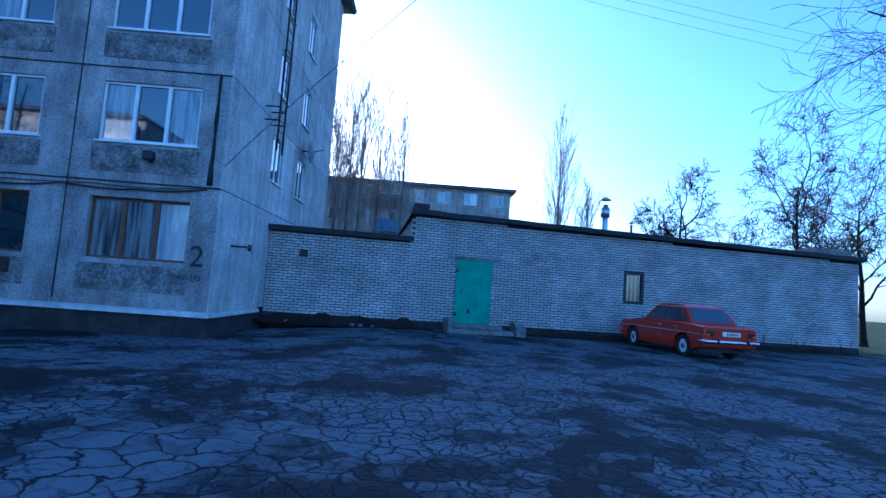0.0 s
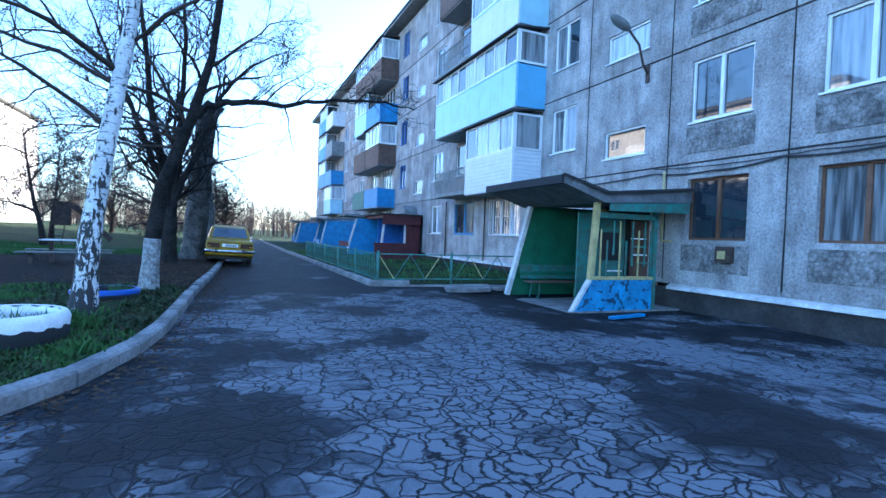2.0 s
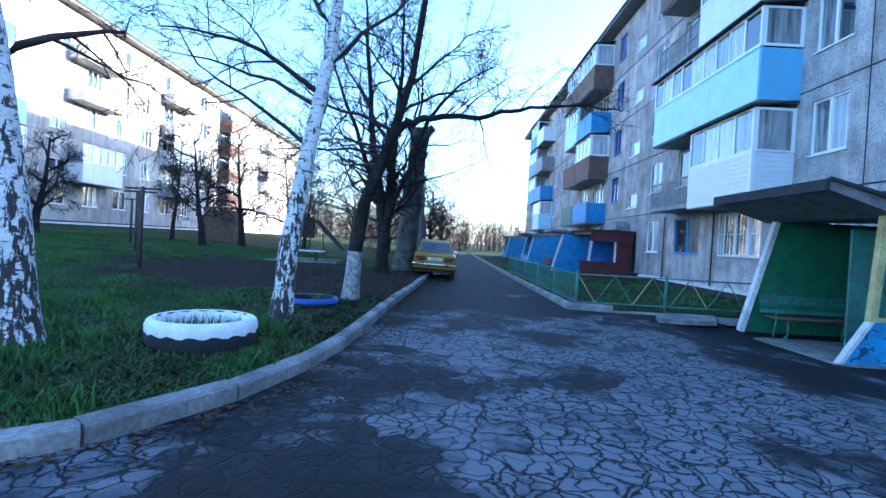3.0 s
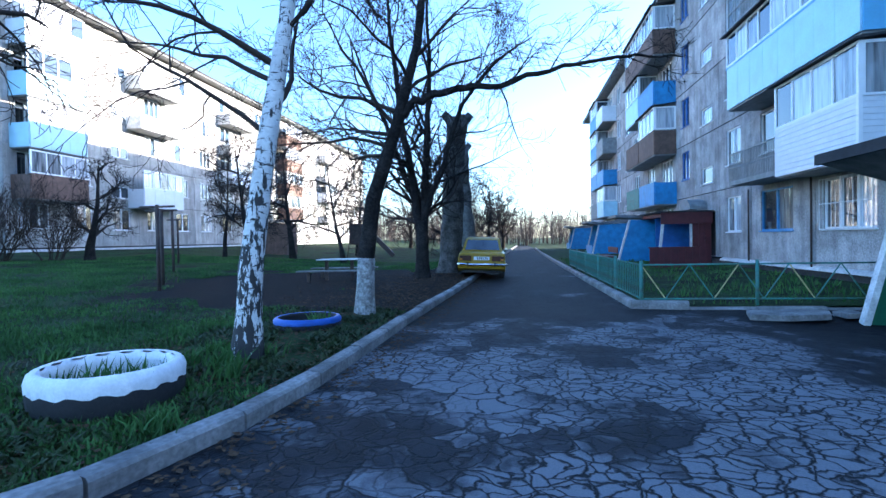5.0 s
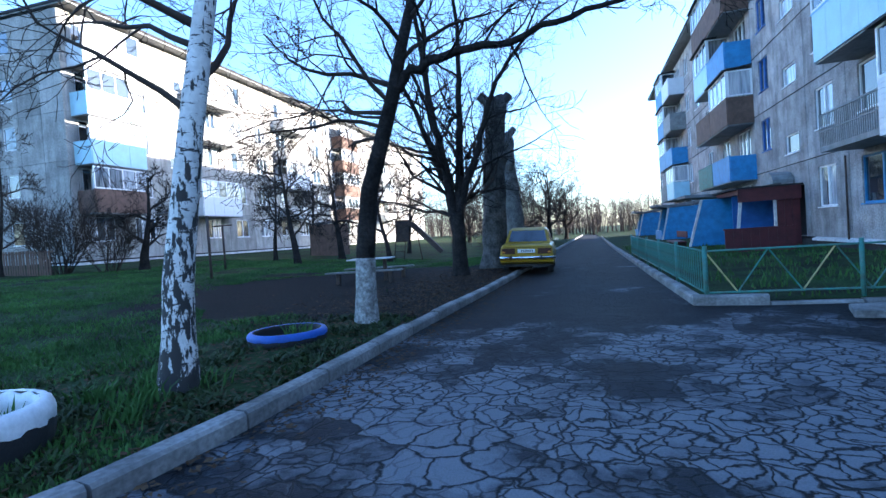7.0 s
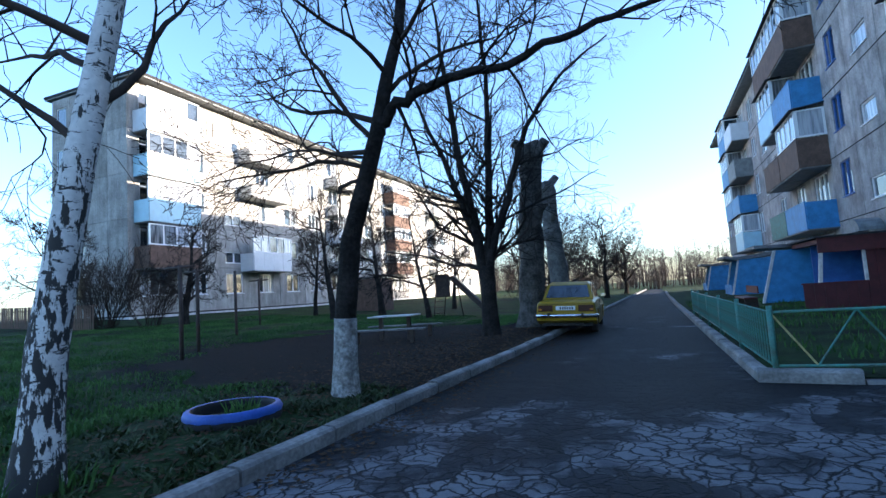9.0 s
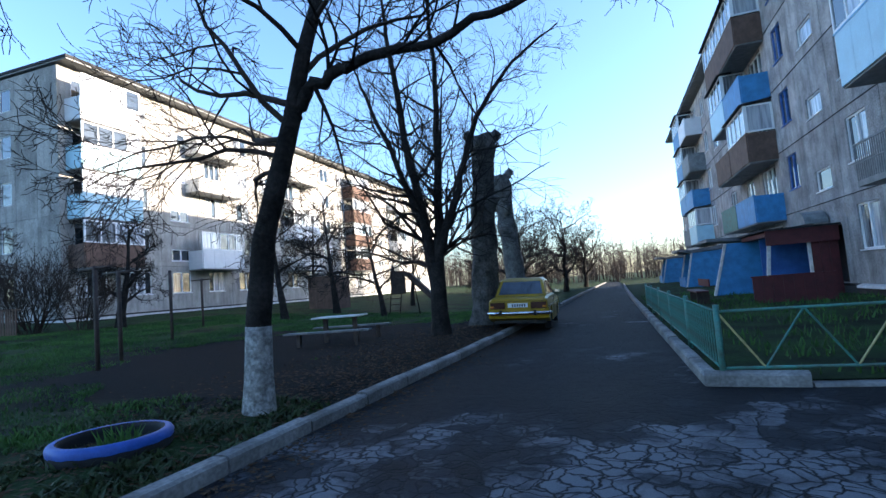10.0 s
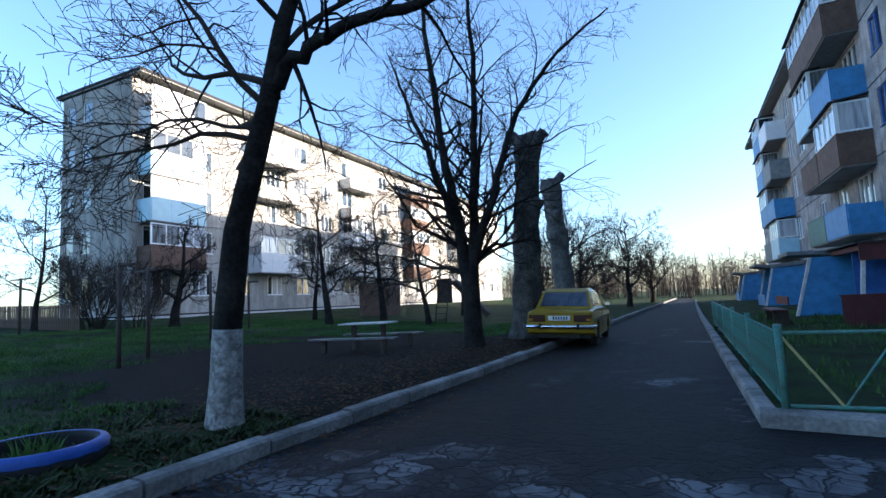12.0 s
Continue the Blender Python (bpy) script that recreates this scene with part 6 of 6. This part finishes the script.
def build_grass():
    rng = random.Random(9)
    s = []
    while len(s) < 150000:
        y = 8.6 + 26 * rng.random() ** 1.35
        x = kerb_x(y) - 0.2 - 18 * rng.random() ** 1.3
        d = noise.noise(Vector((x * 0.45, y * 0.45, 2))) + 0.5 * noise.noise(Vector((x * 1.6, y * 1.6, 5)))
        if ((x + 2.0) / 4.4) ** 2 + ((y - 22.4) / 5.6) ** 2 < 1 + 0.5 * noise.noise(Vector((x * 0.9, y * 0.9, 6))):
            d -= 1.4
        if x > kerb_x(y) - 2.2 - 0.8 * noise.noise(Vector((x, y, 4))) and y > 12.2:
            d -= 1.1
        if d < rng.uniform(-0.6, 0.32):
            continue
        h = rng.uniform(0.03, 0.075) * (1 + 0.8 * max(0, d))
        if y < 12.5 and d > 0.25:
            h *= 1.7
        s.append((x, y, lawn_z(x, y) - 0.01, h, 0.35))
    for k in range(26):
        cy = rng.uniform(8.9, 13.5)
        cx = kerb_x(cy) - rng.uniform(0.35, 3.2)
        for j in range(90):
            s.append((cx + rng.gauss(0, 0.09), cy + rng.gauss(0, 0.09), lawn_z(cx, cy) - 0.015, rng.uniform(0.09, 0.2), 0.45))
    low = []
    for k in range(17000):
        y = rng.uniform(9.5, 17)
        x = kerb_x(y) - 0.22 - abs(rng.gauss(0, 1.3))
        if noise.noise(Vector((x * 2.2, y * 2.2, 8))) < rng.uniform(-0.25, 0.3):
            continue
        low.append((x, y, lawn_z(x, y) - 0.01, rng.uniform(0.03, 0.09), 0.9))
    blades("ground_ivy", low, "low dark weeds creeping along the kerb", "weeds", WEED, 0.022)
    blades("grass", s, "thin spring grass in patches on the lawn", "grass", GRASS)
    s = []
    for k in range(6500):
        x, y = rng.uniform(5.5, 11.8), rng.uniform(18.4, 40)
        if noise.noise(Vector((x * 0.8, y * 0.8, 1))) < -0.05:
            continue
        s.append((x, y, 0.05, rng.uniform(0.05, 0.2), 0.35))
    blades("verge_plants", s, "low green plants on the fenced verge", "plants", GRASS, 0.016)
    s = []
    for cx, cy, n, hh in ((-0.22, 11.6, 260, 0.30), (0.2, 14.9, 60, 0.28)):
        for k in range(n):
            a, r = rng.random() * 6.28, 0.42 * rng.random() ** 0.5
            if cx > 0:
                r *= 0.35
            s.append((cx + r * math.cos(a), cy + r * math.sin(a), 0.2, rng.uniform(0.4, 1.0) * hh, 0.3))
    blades("planter_shoots", s, "green bulb leaves sprouting in the tyre planters", "plants", GRASS, 0.016)
    s = []
    for k in range(700):
        u = rng.uniform(8.4, 21)
        q = BA.lerp(BB, u / BLEN)
        nx = -abs(rng.gauss(0, 0.35))
        s.append((q.x + nx - 0.1, q.y, 0.0, rng.uniform(0.1, 0.35) * (2.2 if u > 17 and rng.random() < 0.15 else 1), 0.3))
    blades("weeds", s, "dry weeds along the foot of the brick wall", "weeds", TWIG, 0.01)
    # fallen leaves
    v, f = [], []
    for k in range(10000):
        y = rng.uniform(9, 27)
        if rng.random() < 0.85:
            x = kerb_x(y) - 0.2 - abs(rng.gauss(0, 1.4))
            z = lawn_z(x, y) + 0.004
        else:
            x = kerb_x(y) + 0.05 + abs(rng.gauss(0, 0.28))
            z = 0.016
        a, w = rng.random() * 6.28, rng.uniform(0.018, 0.042)
        b = len(v)
        for i in range(4):
            r = w * (1.0 if i % 2 == 0 else 0.6)
            v.append((x + r * math.cos(a + i * 1.5708), y + r * math.sin(a + i * 1.5708), z + rng.uniform(0.0, 0.018)))
        f.append((b, b + 1, b + 2, b + 3))
    me = bpy.data.meshes.new("fallen_leaves")
    me.from_pydata(v, [], f)
    me.materials.append(LEAF)
    tagged(new("fallen_leaves", me), "dry brown leaves scattered along the kerb", "leaves", kind="stuff")


build_grass()

# ---- block behind the store ----
def build_back_block():
    f = thing("apartment_building", (58.0, -5.6, 0), "distant pale panel block behind the poplars", "building")
    L, top = 34.0, 13.2
    shell(f, L, 11.0, top, 0.0)
    for i in range(11):
        a, b = i * L / 11, (i + 1) * L / 11
        for r in range(2, 5):
            z0, z1 = top - 14.0 + 2.8 * r, top - 14.0 + 2.8 * (r + 1)
            panel(f, a, b, z0, z1, (a + 0.8, b - 0.8, z0 + 0.9, z0 + 2.3), PANEL_FAR)
            window(f, a + 0.8, b - 0.8, z0 + 0.9, z0 + 2.3, 2, sill=False)
    part("lower_wall", box(0, 0.29, 0, L, 0, top - 8.42), PANEL_FAR, f)
    for i in (4, 7):
        for r in (3, 4):
            balcony(f, i * L / 11 + 0.2, (i + 1) * L / 11 - 0.2, top - 14.0 + 2.8 * r, BLUE if r == 3 else BROWN, None, r == 4, False)


build_back_block()

# ---- chimneys on the store roof ----
ch = thing("flue_pipe", (22.0, -4.3, 3.7), "galvanised flue pipe with a conical cowl on the roof", "flue")
part("pipe", tube([(0, 0, -0.3), (0, 0, 1.9)], 0.13, 12), STEEL, ch)
part("collar", tube([(0, 0, 1.35), (0, 0, 1.75)], 0.2, 12), STEEL, ch)
part("cowl", tube([(0, 0, 2.12), (0, 0, 2.28)], [0.26, 0.04], 12), STEEL, ch)
part("cowl_stay", tube([(0, 0, 1.85), (0, 0, 2.15)], 0.02, 5), STEEL, ch)
ch2 = thing("vent_pipe", (22.0, -5.5, 3.7), "thin rusty vent pipe with a cap on the roof", "vent")
part("pipe", tube([(0, 0, -0.3), (0, 0, 1.1)], 0.06, 8), RUST, ch2)
part("cap", tube([(0, 0, 1.15), (0, 0, 1.25)], [0.14, 0.03], 10), RUST, ch2)


# ---- fittings on the flats ----
def curve_text(name, body, size, at, rot, material, label, category):
    c = bpy.data.curves.new(name, "FONT")
    c.body, c.size, c.extrude = body, size, 0.004
    c.align_x, c.align_y = "CENTER", "CENTER"
    c.materials.append(material)
    ob = new(name, c)
    ob.matrix_basis = pose(*at, *rot)
    return tagged(ob, label, category)


curve_text("house_number", "2", 0.72, (11.985, 8.87, 1.66), (90, 0, -90), BLACKPAINT, "black painted house number two on the corner panel", "house number")
curve_text("stencil_number", "40 1270", 0.17, (11.985, 9.02, 1.16), (90, 0, -90), TAR, "faded stencilled number under the house number", "stencil")

mb = thing("meter_box", (12.0, 13.35, 1.0), "rusty gas meter box on the facade", "meter box")
part("case", box(-0.16, 0.0, -0.19, 0.19, 0.0, 0.36, 0.012), RUST, mb)
part("dial", box(-0.175, -0.16, -0.08, 0.12, 0.08, 0.26, 0.005), YELLOWISH, mb)
cm = thing("facade_lamp", (12.0, 10.2, 3.98), "small black floodlight under a window", "lamp")
part("case", box(-0.22, -0.05, -0.12, 0.12, -0.1, 0.12, 0.03), BLACKPAINT, cm)
part("bracket", box(-0.06, 0.0, -0.03, 0.03, -0.15, 0.1), BLACKPAINT, cm)
lp = thing("street_lamp", (12.0, 15.95, 5.85), "grey cobra-head lamp on a bent facade arm", "street lamp")
part("arm", tube([(0.02, 0, 0), (-0.18, 0, 0.25), (-0.35, 0, 0.75), (-0.75, 0, 1.1)], 0.032, 8), RUST, lp)
part("plate", box(-0.02, 0.0, -0.07, 0.07, -0.2, 0.25), RUST, lp)
bm = bmesh.new()
bmesh.ops.create_uvsphere(bm, u_segments=16, v_segments=10, radius=1.0, matrix=Matrix.LocRotScale((-1.0, 0, 1.2), Euler((0, radians(22), 0)), (0.36, 0.15, 0.12)))
part("head", bm, GREY, lp, "grey lamp head")
ac = thing("air_conditioner", (12.0, 39.9, 6.6), "white air conditioner unit on the facade", "air conditioner")
part("case", box(-0.3, 0, -0.35, 0.35, 0, 0.5, 0.02), WHITE, ac)
part("grille", tube([(-0.31, 0.05, 0.25), (-0.3, 0.05, 0.25)], 0.19, 16), BLACKPAINT, ac)
ds = thing("satellite_dish", (19.0, 8.3, 6.2), "grey satellite dish on the end wall", "satellite dish")
bm = bmesh.new()
rows = [[bm.verts.new((0.45 * q * math.cos(6.2832 * k / 20), -0.25 + 0.12 * q * q, 0.45 * q * math.sin(6.2832 * k / 20))) for k in range(20)] for q in (0.05, 0.4, 0.75, 1.0)]
for a, b in zip(rows, rows[1:]):
    for k in range(20):
        bm.faces.new((a[k], a[(k + 1) % 20], b[(k + 1) % 20], b[k]))
part("dish", bm, GREY, ds)
part("arm", tube([(0, 0.2, 0), (0, -0.25, 0), (0, -0.6, 0.1)], 0.02, 6), RUST, ds)

ld = thing("fire_ladder", (14.7, 8.45, 5.0), "black iron fire ladder on the end wall", "ladder")
for x in (-0.28, 0.28):
    part("rail", tube([(x, -0.42, 0), (x, -0.42, 10.4)], 0.03, 6), BLACKPAINT, ld)
rung = mesh_of("rung", tube([(-0.28, -0.42, 0), (0.28, -0.42, 0)], 0.014, 5), BLACKPAINT)
for k in range(33):
    piece("rung", rung, ld, pose(0, 0, 0.3 + k * 0.31))
for z in (0.9, 1.3, 5.2, 9.2):
    for x in (-0.28, 0.28):
        part("stay", tube([(x, -0.42, z), (x, 0.0, z)], 0.025, 5), BLACKPAINT, ld)
tb2 = thing("wall_tap", (13.0, 8.48, 2.05), "short black pipe stub on the end wall", "pipe")
part("pipe", tube([(0, 0, 0), (0, -0.35, 0), (0.35, -0.35, 0)], 0.03, 6), BLACKPAINT, tb2)
part("flange", tube([(0.35, -0.35, -0.08), (0.35, -0.35, 0.08)], 0.05, 8), BLACKPAINT, tb2)


def cable(name, pts, r, label, sag=0.0):
    bm = bmesh.new()
    fine = []
    for a, b in zip(pts, pts[1:]):
        for k in range(12):
            f = k / 12
            p = Vector(a).lerp(Vector(b), f)
            p.z -= sag * 4 * f * (1 - f)
            fine.append(p)
    fine.append(Vector(pts[-1]))
    bm_tube(bm, fine, r, 5)
    ob = part(name, bm, BLACKPAINT)
    return tagged(ob, label, "cable")


cable("facade_cable", [(11.96, 8.8, 3.3), (11.95, 10.4, 3.18), (11.95, 12.2, 3.22), (11.95, 13.8, 3.10), (11.95, 15.5, 3.18), (11.95, 20.4, 3.1)], 0.022, "thick black cable slung along the facade", 0.05)
cable("facade_cable", [(11.96, 8.8, 3.34), (11.95, 11.5, 3.26), (11.95, 15.5, 3.30)], 0.012, "thin black cable along the facade", 0.07)
cable("overhead_wire", [(12.0, 8.45, 3.9), (14.0, 7.83, 6.0), (14.2, 4.4, 9.7), (14.6, -2.0, 17.0)], 0.011, "black service wire rising from the corner")
for a, b in (((20, -1.2, 14.0), (20, -18.5, 11.4)), ((20, -2.7, 14.2), (20, -19.0, 11.9)), ((20, -4.0, 14.4), (20, -19.5, 12.3))):
    cable("overhead_wire", [(20.0 - 0.01 * a[2], 8.1, 15.05), a, b], 0.006, "thin overhead wire across the yard", 0.1)
for y in (24.9, 20.6, 29.1):
    dp = thing("down_pipe", (11.93, y, 0.0), "rusty drain pipe on the facade", "pipe", "facade pipes")
    part("pipe", tube([(0, 0, 0.35), (0, 0, 3.1)], 0.03, 6), RUST, dp)
gp = thing("gas_pipe", (11.9, 15.1, 0.0), "pale gas pipe rising beside the entrance", "pipe")
part("pipe", tube([(-0.02, -0.3, 1.45), (-0.02, 0.0, 1.45), (-0.02, 0.02, 1.6), (-0.02, 0.02, 3.2)], 0.028, 7), YELLOWISH, gp)
bb = thing("painted_board", (9.6, 13.75, -0.22), "pale blue painted board lying on the asphalt", "board", rz=12)
part("board", box(-0.55, 0.55, -0.07, 0.07, 0.0, 0.06, 0.01), BLUE, bb)

sb = thing("concrete_slab", (7.6, 17.5, 0.0), "broken concrete slab lying flush in the asphalt", "slab", rz=8)
part("slab", prism([(-0.75, -0.25), (-0.2, -0.42), (0.55, -0.35), (0.8, 0.05), (0.45, 0.3), (-0.5, 0.28)], "z", -0.05, 0.045), KERB, sb)
part("slab", prism([(0.85, -0.3), (1.3, -0.2), (1.25, 0.2), (0.9, 0.1)], "z", -0.05, 0.03), KERB, sb)

# heaped earth and rubble along the foot of the store
def build_bank(u0, u1, depth, height):
    bm = bmesh.new()
    rows = []
    d = (BB - BA).normalized()
    out = Vector((d.y, -d.x))
    if out.x > 0:
        out = -out
    us = np.arange(u0, u1, 0.22)
    for i, u in enumerate(us):
        q = BA + d * float(u)
        e = min(1.0, i / 4, (len(us) - 1 - i) / 4)
        row = []
        for j in range(6):
            f = j / 5
            w = depth * f * (0.8 + 0.4 * noise.noise(Vector((u * 0.8, 0, 1))))
            h = height * e * (1 - f) ** 1.3 * (1 + 0.7 * noise.noise(Vector((u * 1.9, f * 3, 2)))) - 0.03 * f
            row.append(bm.verts.new((q.x + out.x * (w + 0.02), q.y + out.y * (w + 0.02), max(-0.03, h))))
        rows.append(row)
    for a, b in zip(rows, rows[1:]):
        for j in range(5):
            bm.faces.new((a[j], b[j], b[j + 1], a[j + 1]))
    bmesh.ops.recalc_face_normals(bm, faces=bm.faces)
    tagged(part("earth_bank", bm, EARTH), "dark heaped earth along the foot of the brick wall", "earth", kind="structure")


build_bank(-0.5, 5.6, 0.9, 0.26)
build_bank(8.4, 21.0, 0.7, 0.16)
rk = random.Random(12)
for k in range(16):
    u, w = rk.uniform(-0.5, 9.5), rk.uniform(0.25, 1.0)
    q = BA + (BB - BA).normalized() * u
    r = rk.uniform(0.04, 0.1)
    st = thing("rubble", (q.x - w, q.y, 0.0), "broken lump of pale rubble by the wall", "rubble", "rubble lumps", rz=rk.uniform(0, 360))
    bm = bmesh.new()
    bmesh.ops.create_icosphere(bm, subdivisions=1, radius=r)
    for v in bm.verts:
        v.co *= 1 + 0.35 * noise.noise(v.co * 14 + Vector((k, 0, 0)))
        v.co.z = v.co.z * 0.7 + r * 0.45
    part("lump", bm, KERB if k % 3 else EARTH, st)

# grille on one ground-floor window, drawn over its sill
gr = thing("window_grille", (11.9, 22.15, 1.48), "white welded bars over a ground-floor window", "grille")
for k in range(13):
    part("bar", tube([(0, k * 0.19, 0), (0, k * 0.19, 1.48)], 0.01, 5), WHITE, gr)
for z in (0.02, 0.75, 1.46):
    part("rail", tube([(0, 0, z), (0, 2.28, z)], 0.012, 5), WHITE, gr)


# ---- bricks of the store, laid last ----
def build_bricks():
    m = STORE.matrix_basis
    bl, bh, jt = 0.262, 0.088, 0.022
    door, win = (6.07, 7.28, 0.27, 2.36), (12.05, 12.8, 1.32, 2.42)
    me = mesh_of("brick", box(0, bl - jt, -0.006, 0.05, 0, bh - jt, 0.004), SILICATE)
    v, f = [], []
    near = 0
    rng = random.Random(3)
    rows = int(3.72 / bh)
    owner = STORE
    for r in range(3, rows):
        z = r * bh
        for k in range(-1, int(BLEN / bl) + 1):
            x = k * bl + (bl / 2 if r % 2 else 0)
            spans = [(max(0.0, x), min(BLEN, x + bl - jt))]
            for o0, o1, p0, p1 in (door, win):
                if z + bh > p0 and z < p1:
                    spans = [q for u, w in spans for q in ((u, min(w, o0)), (max(u, o1), w))]
            for xa, xb in spans:
                if xb - xa < 0.03:
                    continue
                if xb < 4.58 and z + bh > 2.86:
                    continue
                if z + bh > 3.74 - 0.24 * max(0, xa - 4.5) / (BLEN - 4.5):
                    continue
                if near < 300 and 4.6 < xa < 9.4 and 0.2 < z < 3.2 and xb - xa > bl - jt - 0.01:
                    near += 1
                    piece("brick", me, owner, pose(xa, rng.uniform(-0.002, 0.002), z, 0, 0, 0))
                    continue
                o = -0.006 + rng.uniform(-0.003, 0.003)
                b = len(v)
                v += [(xa, o, z), (xb, o, z), (xb, o, z + bh - jt), (xa, o, z + bh - jt), (xa, 0.02, z), (xb, 0.02, z), (xb, 0.02, z + bh - jt), (xa, 0.02, z + bh - jt)]
                f += [(b, b + 1, b + 2, b + 3), (b, b + 4, b + 5, b + 1), (b + 3, b + 2, b + 6, b + 7), (b, b + 3, b + 7, b + 4), (b + 1, b + 5, b + 6, b + 2)]
    mesh = bpy.data.meshes.new("brickwork")
    mesh.from_pydata(v, [], f)
    mesh.materials.append(SILICATE_REST)
    ob = new("brickwork", mesh)
    ob.parent = owner
    tagged(ob, "pale silicate bricks of the wall", kind="stuff")


def island_variant(m):
    """The same brick with its variation taken from each island."""
    q = m.copy()
    q.name = "silicate_brick_joined"
    nt = q.node_tree
    for n in nt.nodes:
        if n.bl_idname == "ShaderNodeObjectInfo":
            g = nt.nodes.new("ShaderNodeNewGeometry")
            to = n.outputs["Random"].links[0].to_socket
            nt.links.new(g.outputs["Random Per Island"], to)
    return q


SILICATE_REST = island_variant(SILICATE)
build_bricks()
